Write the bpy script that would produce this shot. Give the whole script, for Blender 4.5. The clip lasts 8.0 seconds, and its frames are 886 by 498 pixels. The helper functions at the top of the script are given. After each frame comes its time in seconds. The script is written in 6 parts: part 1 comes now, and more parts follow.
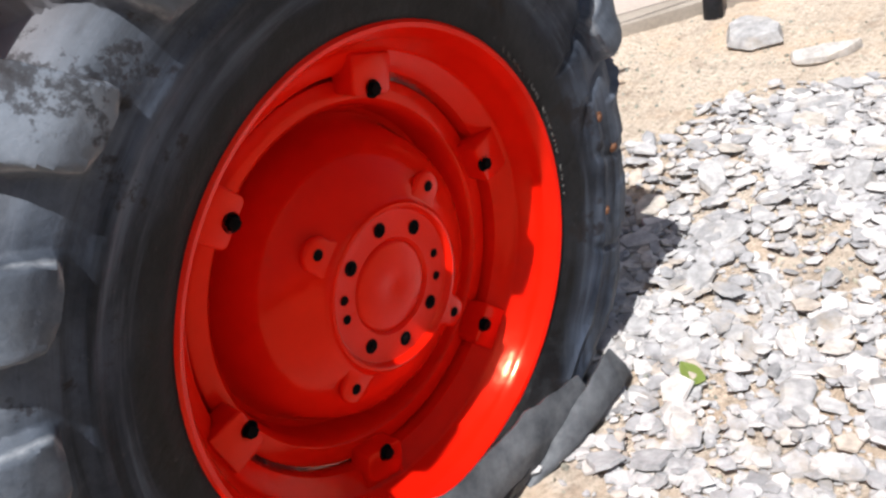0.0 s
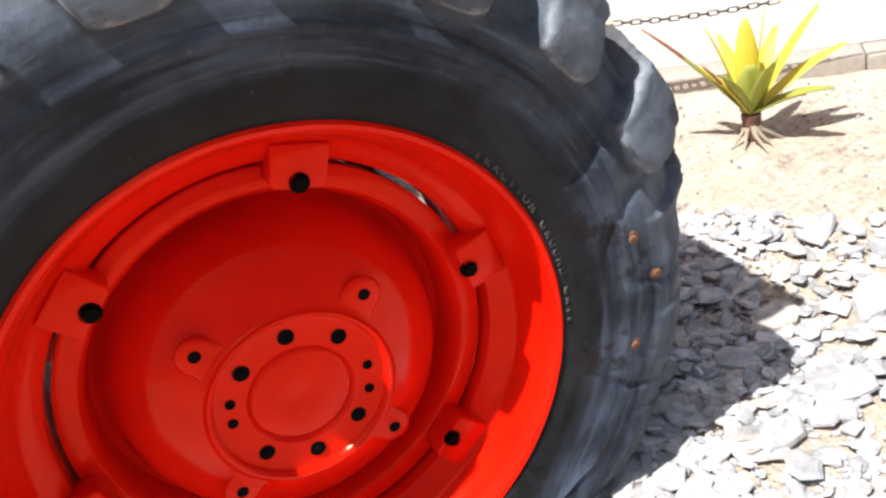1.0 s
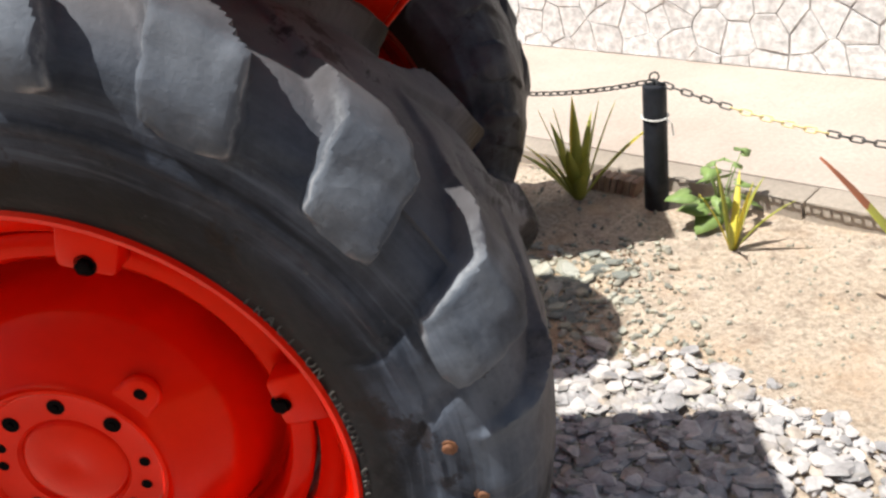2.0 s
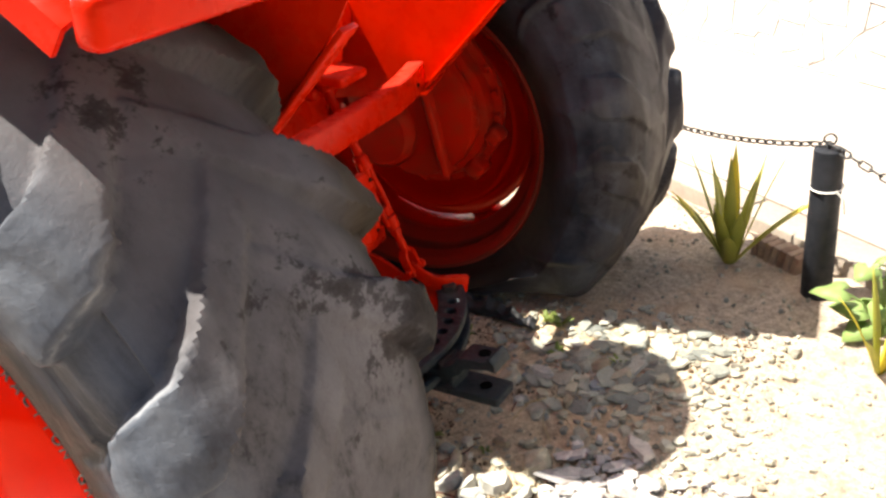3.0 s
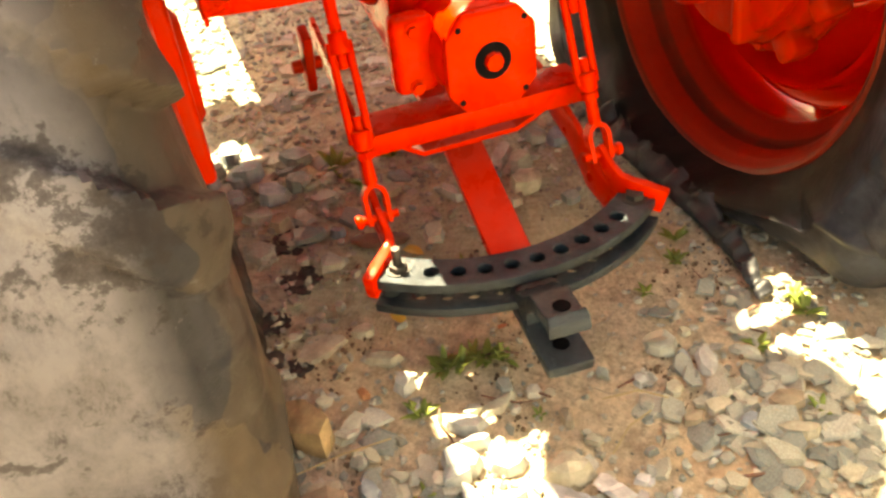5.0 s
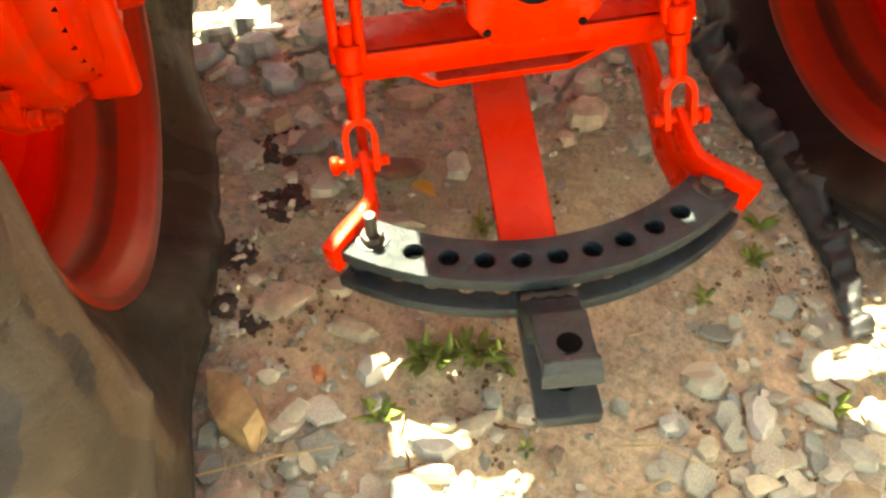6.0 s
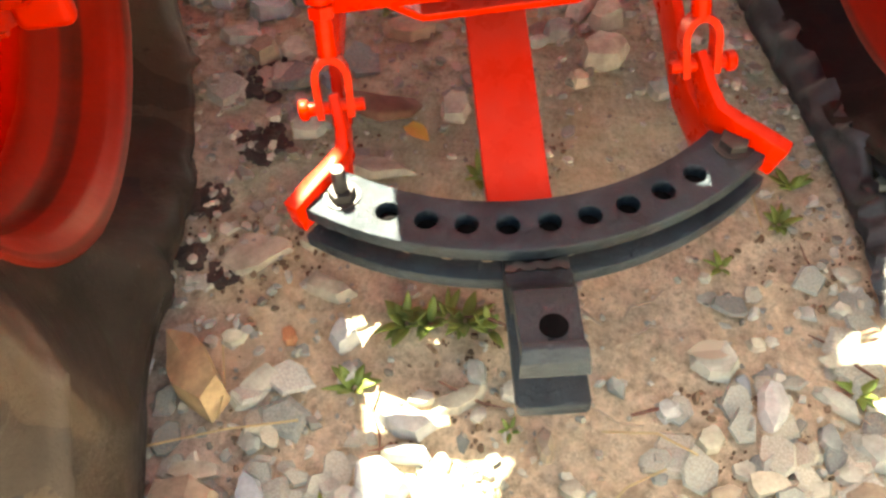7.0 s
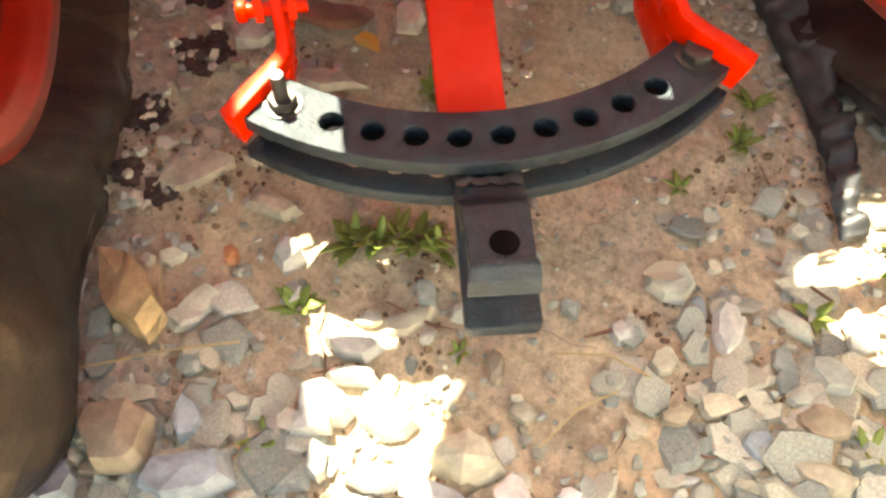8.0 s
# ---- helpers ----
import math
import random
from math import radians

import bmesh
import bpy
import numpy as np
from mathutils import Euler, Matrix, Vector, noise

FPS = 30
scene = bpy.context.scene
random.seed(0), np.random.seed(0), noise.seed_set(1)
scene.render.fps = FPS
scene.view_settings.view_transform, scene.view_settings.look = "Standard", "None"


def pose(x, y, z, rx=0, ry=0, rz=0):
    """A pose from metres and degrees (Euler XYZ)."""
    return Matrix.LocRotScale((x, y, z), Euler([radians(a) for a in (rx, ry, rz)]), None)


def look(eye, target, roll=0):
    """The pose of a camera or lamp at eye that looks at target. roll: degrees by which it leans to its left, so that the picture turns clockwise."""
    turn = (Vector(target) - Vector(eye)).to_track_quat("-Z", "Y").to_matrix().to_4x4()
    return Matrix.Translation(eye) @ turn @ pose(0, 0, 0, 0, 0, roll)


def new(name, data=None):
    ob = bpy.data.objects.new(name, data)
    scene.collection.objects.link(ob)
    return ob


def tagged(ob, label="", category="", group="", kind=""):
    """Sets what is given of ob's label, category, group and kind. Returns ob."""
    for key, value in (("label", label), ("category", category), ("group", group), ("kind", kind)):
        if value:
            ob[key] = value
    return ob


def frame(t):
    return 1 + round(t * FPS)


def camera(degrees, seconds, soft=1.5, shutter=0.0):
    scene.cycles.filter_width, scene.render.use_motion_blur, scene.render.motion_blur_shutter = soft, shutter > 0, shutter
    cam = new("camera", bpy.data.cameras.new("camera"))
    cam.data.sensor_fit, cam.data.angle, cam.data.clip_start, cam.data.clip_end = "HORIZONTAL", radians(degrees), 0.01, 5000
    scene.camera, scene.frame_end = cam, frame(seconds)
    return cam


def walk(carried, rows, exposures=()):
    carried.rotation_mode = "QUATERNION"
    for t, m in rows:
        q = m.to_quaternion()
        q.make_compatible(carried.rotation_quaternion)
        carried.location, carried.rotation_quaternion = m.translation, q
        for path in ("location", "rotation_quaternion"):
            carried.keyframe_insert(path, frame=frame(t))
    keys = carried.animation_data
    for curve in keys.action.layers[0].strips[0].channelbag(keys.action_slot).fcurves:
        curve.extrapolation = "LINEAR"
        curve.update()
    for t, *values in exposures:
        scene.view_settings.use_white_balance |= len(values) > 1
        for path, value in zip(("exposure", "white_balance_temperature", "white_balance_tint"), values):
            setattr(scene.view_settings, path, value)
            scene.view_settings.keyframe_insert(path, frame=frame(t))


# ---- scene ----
cam = camera(56.0, 8.0, soft=2.6)
PATH = [
    (0, (-0.342, -0.954, 1.209), (0.809, 0.328, 0.194), -15.9),
    (0.5, (-0.057, -1.008, 1.186), (0.751, 0.506, 0.159), -14.7),
    (1, (0.298, -1.048, 1.226), (0.839, 0.602, 0.233), -15.3),
    (1.5, (0.736, -1.064, 1.221), (0.897, 0.706, 0.304), -10.9),
    (2, (1.051, -0.914, 1.223), (0.827, 0.859, 0.325), -8.7),
    (2.2, (1.156, -0.852, 1.226), (0.807, 0.902, 0.331), -9.2),
    (3.3, (1.672, -0.358, 1.215), (0.506, 1.016, 0.346), -8.5),
    (3.5, (1.728, -0.236, 1.174), (0.405, 0.976, 0.289), -10.2),
    (3.9, (1.767, -0.015, 1.159), (0.382, 1.012, 0.146), -10.2),
    (4.1, (1.79, 0.1, 1.122), (0.363, 1.029, 0.073), -9.6),
    (4.5, (1.8, 0.265, 1.111), (0.293, 0.95, -0.01), -7.3),
    (4.7, (1.778, 0.303, 1.108), (0.25, 0.878, -0.049), -7.0),
    (5.8, (1.439, 0.55, 1.02), (0.071, 0.824, -0.413), -3.4),
    (6, (1.374, 0.592, 0.994), (0.05, 0.787, -0.492), -2.8),
    (6.2, (1.335, 0.623, 0.963), (0.056, 0.76, -0.569), -1.5),
    (6.5, (1.29, 0.669, 0.952), (0.066, 0.747, -0.627), -3.9),
    (7, (1.275, 0.669, 0.929), (0.076, 0.762, -0.669), -4.1),
    (7.5, (1.263, 0.667, 0.898), (0.128, 0.803, -0.744), -2.8),
    (8, (1.264, 0.685, 0.883), (0.214, 0.844, -0.812), -0.2),
]
walk(cam, [(t, look(eye, target, roll)) for t, eye, target, roll in PATH],
     exposures=((0.0, 0.58, 6000, 9), (0.5, 1.05, 6000, 8), (1.0, 1.05, 6000, 8), (1.5, 0.82, 6200, 8), (2.2, 0.62, 6400, 8), (3.3, 2.15, 7700, 9), (4.5, 3.15, 11500, 6), (6.0, 3.7, 9500, -8), (7.0, 3.85, 7900, -2), (8.0, 3.76, 8300, 0)))

# ---- light ----
SUN_DIR = Vector((0.44, 0.13, -1.0)).normalized()
world = bpy.data.worlds.new("World")
scene.world = world
world.use_nodes = True
sky = world.node_tree.nodes.new("ShaderNodeTexSky")
sky.sky_type, sky.sun_disc = "NISHITA", False
sky.air_density, sky.dust_density, sky.ozone_density = 1.0, 3.5, 0.6
sky.sun_elevation = math.asin(-SUN_DIR.z)
sky.sun_rotation = math.atan2(-SUN_DIR.x, -SUN_DIR.y)
world.node_tree.links.new(sky.outputs[0], world.node_tree.nodes["Background"].inputs[0])
world.node_tree.nodes["Background"].inputs[1].default_value = 0.060
lamp = bpy.data.lights.new("sun", "SUN")
lamp.energy, lamp.angle, lamp.color = 5.0, radians(0.55), (1.0, 0.97, 0.92)
sun = new("sun", lamp)
sun.matrix_world = look((-4, -2, 8), Vector((-4, -2, 8)) + SUN_DIR)

# ---- plan ----
HX, HZ = 0.363, 0.482          # rear axle
YC = 0.85                      # tractor's middle line
YW = 0.11                      # middle of the left tyre
RNG = random.Random(7)


# ---- materials ----
class Mat:
    """A node material with short ways to add nodes."""

    def __init__(self, name, rough=0.6, metal=0.0, spec=0.5):
        self.m = bpy.data.materials.new(name)
        self.m.use_nodes = True
        self.t = self.m.node_tree
        self.b = self.t.nodes["Principled BSDF"]
        self.b.inputs["Roughness"].default_value = rough
        self.b.inputs["Metallic"].default_value = metal
        self.b.inputs["Specular IOR Level"].default_value = spec
        self.co = self.t.nodes.new("ShaderNodeTexCoord")

    def node(self, kind, **values):
        n = self.t.nodes.new(kind)
        for k, v in values.items():
            n.inputs[k.replace("_", " ")].default_value = v
        return n

    def link(self, a, b):
        self.t.links.new(a, b)

    def noise(self, scale, detail=6, rough=0.6, where="Object", stretch=None):
        n = self.node("ShaderNodeTexNoise", Scale=scale, Detail=detail, Roughness=rough)
        src = self.co.outputs[where]
        if stretch:
            mp = self.t.nodes.new("ShaderNodeMapping")
            mp.inputs["Scale"].default_value = stretch
            self.link(src, mp.inputs[0])
            src = mp.outputs[0]
        self.link(src, n.inputs["Vector"])
        return n.outputs["Fac"]

    def ramp(self, fac, stops):
        r = self.t.nodes.new("ShaderNodeValToRGB")
        els = r.color_ramp.elements
        while len(els) < len(stops):
            els.new(0.5)
        for e, (p, c) in zip(els, stops):
            e.position = p
            e.color = (*c, 1) if isinstance(c, tuple) else (c, c, c, 1)
        self.link(fac, r.inputs[0])
        return r.outputs[0]

    def mix(self, fac, a, b, mode="MIX"):
        n = self.t.nodes.new("ShaderNodeMix")
        n.data_type, n.blend_type = "RGBA", mode
        for sock, v in ((n.inputs[0], fac), (n.inputs[6], a), (n.inputs[7], b)):
            if isinstance(v, (int, float)):
                sock.default_value = v
            elif isinstance(v, tuple):
                sock.default_value = (*v, 1)
            else:
                self.link(v, sock)
        return n.outputs[2]

    def math(self, op, a, b=0.0):
        n = self.t.nodes.new("ShaderNodeMath")
        n.operation = op
        for sock, v in ((n.inputs[0], a), (n.inputs[1], b)):
            if isinstance(v, (int, float)):
                sock.default_value = v
            else:
                self.link(v, sock)
        return n.outputs[0]

    def color(self, c):
        self.link(c, self.b.inputs["Base Color"])
        return self

    def rough(self, c):
        self.link(c, self.b.inputs["Roughness"])
        return self

    def bump(self, h, strength=0.4, dist=0.01, under=None):
        n = self.node("ShaderNodeBump", Strength=strength, Distance=dist)
        self.link(h, n.inputs["Height"])
        if under:
            self.link(under, n.inputs["Normal"])
        self.link(n.outputs[0], self.b.inputs["Normal"])
        return n.outputs[0]

    def rand(self, island=False):
        n = self.t.nodes.new("ShaderNodeNewGeometry" if island else "ShaderNodeObjectInfo")
        return n.outputs["Random Per Island" if island else "Random"]


def red_paint(name, dusty=0.0, rough=0.24, tone=1.0):
    m = Mat(name, rough)
    big, fine = m.noise(5, 5), m.noise(70, 4)
    c = m.mix(m.ramp(big, [(0.35, 0.0), (0.7, 1.0)]), (0.50 * tone, 0.0085 * tone, 0.001), (0.60 * tone, 0.013 * tone, 0.0012))
    grime = m.ramp(m.noise(11, 8, 0.7), [(0.56 - 0.14 * dusty, 0.0), (0.74, 1.0)])
    c = m.mix(m.math("MULTIPLY", grime, 0.25 + 0.6 * dusty), c, (0.17, 0.035, 0.015))
    # upward faces painted paler, in place of sun glare on their tops
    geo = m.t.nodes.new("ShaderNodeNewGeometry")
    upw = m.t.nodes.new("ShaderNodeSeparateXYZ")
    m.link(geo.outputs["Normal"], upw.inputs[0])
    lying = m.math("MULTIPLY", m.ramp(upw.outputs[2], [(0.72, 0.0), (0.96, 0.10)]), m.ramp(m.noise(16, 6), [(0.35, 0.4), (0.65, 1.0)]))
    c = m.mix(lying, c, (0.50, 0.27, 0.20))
    m.color(c)
    m.rough(m.ramp(m.noise(26, 6), [(0.3, rough * 0.75), (0.75, rough * 1.8 + 0.25 * dusty)]))
    m.b.inputs["Specular IOR Level"].default_value = 0.30
    m.b.inputs["Specular Tint"].default_value = (1.0, 0.22, 0.14, 1)
    u = m.bump(m.noise(8, 3), 0.18, 0.012)
    m.bump(fine, 0.10, 0.002, u)
    return m.m


def rubber(name, dust=1.0, muddy=0.95):
    """Old rubber: blue-black side walls, pale road dust on the tread, dark oily stains and scuffs."""
    m = Mat(name, 0.55, spec=0.10)
    sep = m.t.nodes.new("ShaderNodeSeparateXYZ")
    m.link(m.co.outputs["Object"], sep.inputs[0])
    r2 = m.math("ADD", m.math("MULTIPLY", sep.outputs[0], sep.outputs[0]), m.math("MULTIPLY", sep.outputs[2], sep.outputs[2]))
    tread = m.ramp(r2, [(0.32, 0.10), (0.37, 0.55), (0.43, 1.0)])
    bar = m.t.nodes.new("ShaderNodeAttribute")
    bar.attribute_name = "bar"
    tread = m.math("MAXIMUM", m.math("MULTIPLY", tread, 0.85), bar.outputs["Fac"])
    haze = m.ramp(m.noise(4.0, 6, 0.6), [(0.30, 0.45), (0.62, 1.0)])
    stain = m.ramp(m.math("ADD", m.noise(8.5, 12, 0.8, stretch=(1, 1.6, 1)), m.math("MULTIPLY", sep.outputs[2], 0.22)), [(0.38, 0.0), (0.47, 0.7), (0.57, 1.0)])
    stain = m.math("MAXIMUM", stain, m.math("MULTIPLY", m.ramp(bar.outputs["Fac"], [(0.2, 0.0), (0.95, 0.55)]), m.ramp(m.noise(13, 8, 0.75), [(0.34, 0.35), (0.44, 1.0)])))
    f = m.math("MULTIPLY", m.math("MULTIPLY", tread, haze), m.math("MULTIPLY", stain, dust))
    base = m.ramp(m.noise(6, 4, 0.55), [(0.36, (0.003, 0.0035, 0.006)), (0.48, (0.014, 0.017, 0.026)), (0.68, (0.064, 0.076, 0.104))])
    bloom = m.math("MULTIPLY", m.ramp(r2, [(0.235, 0.0), (0.285, 0.8), (0.365, 1.0), (0.45, 0.85)]), m.ramp(m.noise(4.5, 8, 0.68), [(0.36, 0.10), (0.60, 1.0)]))
    base = m.mix(bloom, base, m.ramp(m.noise(11, 6, 0.65), [(0.35, (0.024, 0.030, 0.043)), (0.65, (0.074, 0.086, 0.112))]))
    ringed = m.t.nodes.new("ShaderNodeCombineXYZ")
    m.link(m.math("MULTIPLY", r2, 34.0), ringed.inputs[0])
    m.link(m.math("MULTIPLY", sep.outputs[0], 2.2), ringed.inputs[1])
    m.link(m.math("MULTIPLY", sep.outputs[2], 2.2), ringed.inputs[2])
    streak = m.node("ShaderNodeTexNoise", Scale=1.0, Detail=6.0, Roughness=0.62)
    m.link(ringed.outputs[0], streak.inputs["Vector"])
    base = m.mix(m.ramp(streak.outputs["Fac"], [(0.36, 0.85 * min(1.0, dust)), (0.50, 0.0)]), base, (0.006, 0.0065, 0.009))
    base = m.mix(m.ramp(streak.outputs["Fac"], [(0.54, 0.0), (0.68, 0.7 * min(1.0, dust))]), base, (0.100, 0.115, 0.146))
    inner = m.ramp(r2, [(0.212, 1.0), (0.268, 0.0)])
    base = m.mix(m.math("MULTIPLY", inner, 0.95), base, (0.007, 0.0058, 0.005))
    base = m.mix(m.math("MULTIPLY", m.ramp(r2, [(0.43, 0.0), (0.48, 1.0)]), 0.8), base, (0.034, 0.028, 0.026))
    tan = m.ramp(m.noise(2.6, 5), [(0.35, (0.104, 0.098, 0.103)), (0.65, (0.178, 0.168, 0.175))])
    flank = m.ramp(m.math("ADD", sep.outputs[1], 0.5), [(0.30, 1.0), (0.36, 0.0)])
    tan = m.mix(flank, tan, m.ramp(m.noise(5.0, 6, 0.65), [(0.35, (0.068, 0.077, 0.094)), (0.65, (0.175, 0.191, 0.218))]))
    c = m.mix(f, base, tan)
    # brown mud film and dusty patches on the inner side
    inw = m.math("MULTIPLY", m.ramp(m.math("ADD", sep.outputs[1], 0.5), [(0.62, 0.0), (0.68, 1.0)]), m.ramp(m.noise(3.1, 6, 0.6), [(0.25, 0.80), (0.50, 1.0)]))
    mud = m.ramp(m.noise(3.6, 8, 0.6, stretch=(1, 1, 0.6)), [(0.40, (0.006, 0.0052, 0.0046)), (0.52, (0.020, 0.0155, 0.012)), (0.58, (0.045, 0.033, 0.022)), (0.72, (0.085, 0.064, 0.042))])
    cells = m.t.nodes.new("ShaderNodeTexVoronoi")
    cells.inputs["Scale"].default_value = 5.5
    warp = m.t.nodes.new("ShaderNodeMapping")
    warp.inputs["Scale"].default_value = (1.0, 1.0, 0.45)
    bend = m.node("ShaderNodeTexNoise", Scale=3.0, Detail=4.0)
    m.link(m.co.outputs["Object"], bend.inputs["Vector"])
    shift = m.t.nodes.new("ShaderNodeVectorMath")
    shift.operation = "MULTIPLY_ADD"
    shift.inputs[1].default_value = (0.35, 0.35, 0.35)
    m.link(bend.outputs["Color"], shift.inputs[0])
    m.link(m.co.outputs["Object"], shift.inputs[2])
    m.link(shift.outputs[0], warp.inputs[0])
    m.link(warp.outputs[0], cells.inputs["Vector"])
    pick = m.t.nodes.new("ShaderNodeSeparateXYZ")
    m.link(cells.outputs["Color"], pick.inputs[0])
    patch = m.ramp(pick.outputs[0], [(0.20, (0.014, 0.015, 0.019)), (0.30, (0.034, 0.027, 0.020)), (0.62, (0.050, 0.038, 0.026)), (0.70, (0.080, 0.059, 0.038))])
    mud = m.mix(0.55, mud, patch)
    c = m.mix(m.math("MULTIPLY", inw, muddy), c, mud)
    rubbed = m.math("MULTIPLY", m.ramp(bar.outputs["Fac"], [(0.45, 0.0), (0.72, 1.0), (0.97, 0.0)]), m.ramp(m.noise(16, 8, 0.75), [(0.42, 0.0), (0.58, 0.6)]))
    rubbed = m.math("MULTIPLY", rubbed, flank)
    c = m.mix(rubbed, c, (0.33, 0.335, 0.345))
    scr = m.ramp(m.noise(46, 9, 0.8), [(0.62, 0.0), (0.70, 1.0)])
    c = m.mix(m.math("MULTIPLY", scr, 0.35), c, (0.17, 0.165, 0.16))
    # ragged dark oil stains and weather cracks with soiled edges
    oil = m.ramp(m.noise(5.2, 11, 0.72, stretch=(1, 0.8, 1)), [(0.580, 0.0), (0.605, 0.75), (0.66, 1.0)])
    c = m.mix(m.math("MULTIPLY", oil, 0.86), c, (0.016, 0.012, 0.011))
    nick = m.ramp(m.noise(24, 10, 0.8, stretch=(1, 2.5, 1)), [(0.30, 1.0), (0.37, 0.0)])
    c = m.mix(m.math("MULTIPLY", nick, 0.6), c, (0.010, 0.010, 0.012))
    m.color(c)
    m.rough(m.mix(f, m.ramp(m.noise(12, 5), [(0.3, 0.30), (0.7, 0.55)]), (0.85, 0.85, 0.85)))
    u = m.bump(m.noise(9, 8, 0.68), 0.34, 0.018)
    v = m.t.nodes.new("ShaderNodeTexVoronoi")
    v.feature = "DISTANCE_TO_EDGE"
    v.inputs["Scale"].default_value = 13
    w = m.t.nodes.new("ShaderNodeVectorMath")
    w.operation = "ADD"
    nz = m.node("ShaderNodeTexNoise", Scale=7.0, Detail=5.0)
    m.link(m.co.outputs["Object"], nz.inputs["Vector"])
    m.link(m.co.outputs["Object"], w.inputs[0])
    m.link(nz.outputs["Color"], w.inputs[1])
    m.link(w.outputs[0], v.inputs["Vector"])
    crack = m.math("MULTIPLY", m.ramp(v.outputs["Distance"], [(0.0, 0.0), (0.05, 1.0)]), 1.0)
    u = m.bump(crack, 0.07, 0.003, u)
    m.bump(m.noise(90, 5, 0.7), 0.18, 0.002, u)
    return m.m


def iron(name, c0, c1, rough=0.42, metal=0.35, worn=0.45, spec=0.5, rugged=1.0):
    m = Mat(name, rough, metal, spec)
    c = m.ramp(m.noise(18, 8, 0.7), [(0.35, c0), (0.7, c1)])
    wear = m.ramp(m.noise(55, 8, 0.8), [(0.62, 0.0), (0.72, 1.0)])
    m.color(m.mix(m.math("MULTIPLY", wear, worn), c, (0.20, 0.20, 0.205)))
    m.rough(m.ramp(m.noise(30, 5), [(0.3, rough * 0.75), (0.7, rough * 1.5)]))
    u = m.bump(m.noise(14, 5, 0.6), 0.25 * rugged, 0.008)
    m.bump(m.noise(45, 7, 0.7), min(1.0, 0.45 * rugged), 0.004 * rugged, u)
    return m.m


def dirt(name):
    m = Mat(name, 0.95, spec=0.15)
    a = m.ramp(m.noise(2.3, 8, 0.6), [(0.3, (0.42, 0.350, 0.255)), (0.5, (0.56, 0.475, 0.355)), (0.7, (0.66, 0.575, 0.450))])
    b = m.ramp(m.noise(38, 8, 0.75), [(0.3, (0.22, 0.165, 0.110)), (0.60, (0.66, 0.570, 0.440))])
    c = m.mix(0.55, a, b)
    speck = m.ramp(m.noise(75, 9, 0.85), [(0.36, 0.36), (0.50, 1.0), (0.65, 1.30)])
    c = m.mix(0.8, c, m.mix(1.0, c, speck, "MULTIPLY"))
    damp = m.ramp(m.noise(7.5, 9, 0.72), [(0.52, 0.0), (0.66, 1.0)])
    c = m.mix(m.math("MULTIPLY", damp, 0.40), c, (0.105, 0.068, 0.045))
    warm = m.ramp(m.noise(3.3, 7, 0.65), [(0.50, 0.0), (0.66, 1.0)])
    c = m.mix(m.math("MULTIPLY", warm, 0.5), c, (0.56, 0.40, 0.25))
    # light put into the earth's colour: green against red bounce, brighter behind the hitch
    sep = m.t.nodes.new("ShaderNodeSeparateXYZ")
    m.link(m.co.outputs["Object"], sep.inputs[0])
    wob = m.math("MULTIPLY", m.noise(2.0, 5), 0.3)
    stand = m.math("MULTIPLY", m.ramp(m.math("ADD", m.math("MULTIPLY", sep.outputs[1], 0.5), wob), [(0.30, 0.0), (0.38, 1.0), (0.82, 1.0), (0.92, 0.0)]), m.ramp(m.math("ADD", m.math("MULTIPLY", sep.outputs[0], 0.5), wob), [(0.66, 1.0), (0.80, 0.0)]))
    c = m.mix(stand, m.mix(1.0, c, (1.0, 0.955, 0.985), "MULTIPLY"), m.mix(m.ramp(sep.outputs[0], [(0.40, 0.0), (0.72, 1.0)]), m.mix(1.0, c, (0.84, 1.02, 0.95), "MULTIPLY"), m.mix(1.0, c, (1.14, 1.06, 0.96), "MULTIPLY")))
    m.color(c)
    u = m.bump(m.noise(11, 10, 0.75), 0.75, 0.03)
    v = m.t.nodes.new("ShaderNodeTexVoronoi")
    v.inputs["Scale"].default_value = 75
    m.link(m.co.outputs["Object"], v.inputs["Vector"])
    m.bump(m.mix(0.5, v.outputs["Distance"], m.noise(160, 6, 0.8)), 0.8, 0.007, u)
    return m.m


def stone(name, stops, island=True, rough=0.85, stained=0.45):
    m = Mat(name, rough, spec=0.3)
    pick = m.ramp(m.rand(island), stops)
    grain = m.ramp(m.noise(26, 8, 0.7), [(0.3, 0.50), (0.7, 1.2)])
    c = m.mix(1.0, pick, grain, "MULTIPLY")
    stain = m.ramp(m.noise(8, 7, 0.7), [(0.52, 0.0), (0.70, 1.0)])
    m.color(m.mix(m.math("MULTIPLY", stain, stained), c, (0.38, 0.285, 0.18)))
    u = m.bump(m.noise(18, 8, 0.7, stretch=(1, 1, 3)), 0.5, 0.012)
    m.bump(m.noise(140, 6, 0.75), 0.3, 0.002, u)
    return m.m


def concrete(name, c0, c1):
    m = Mat(name, 0.9, spec=0.25)
    a = m.ramp(m.noise(1.7, 8, 0.65), [(0.3, c0), (0.7, c1)])
    sp = m.ramp(m.noise(55, 8, 0.8), [(0.3, 0.75), (0.65, 1.08)])
    m.color(m.mix(1.0, a, sp, "MULTIPLY"))
    m.bump(m.noise(90, 8, 0.75), 0.35, 0.004)
    return m.m


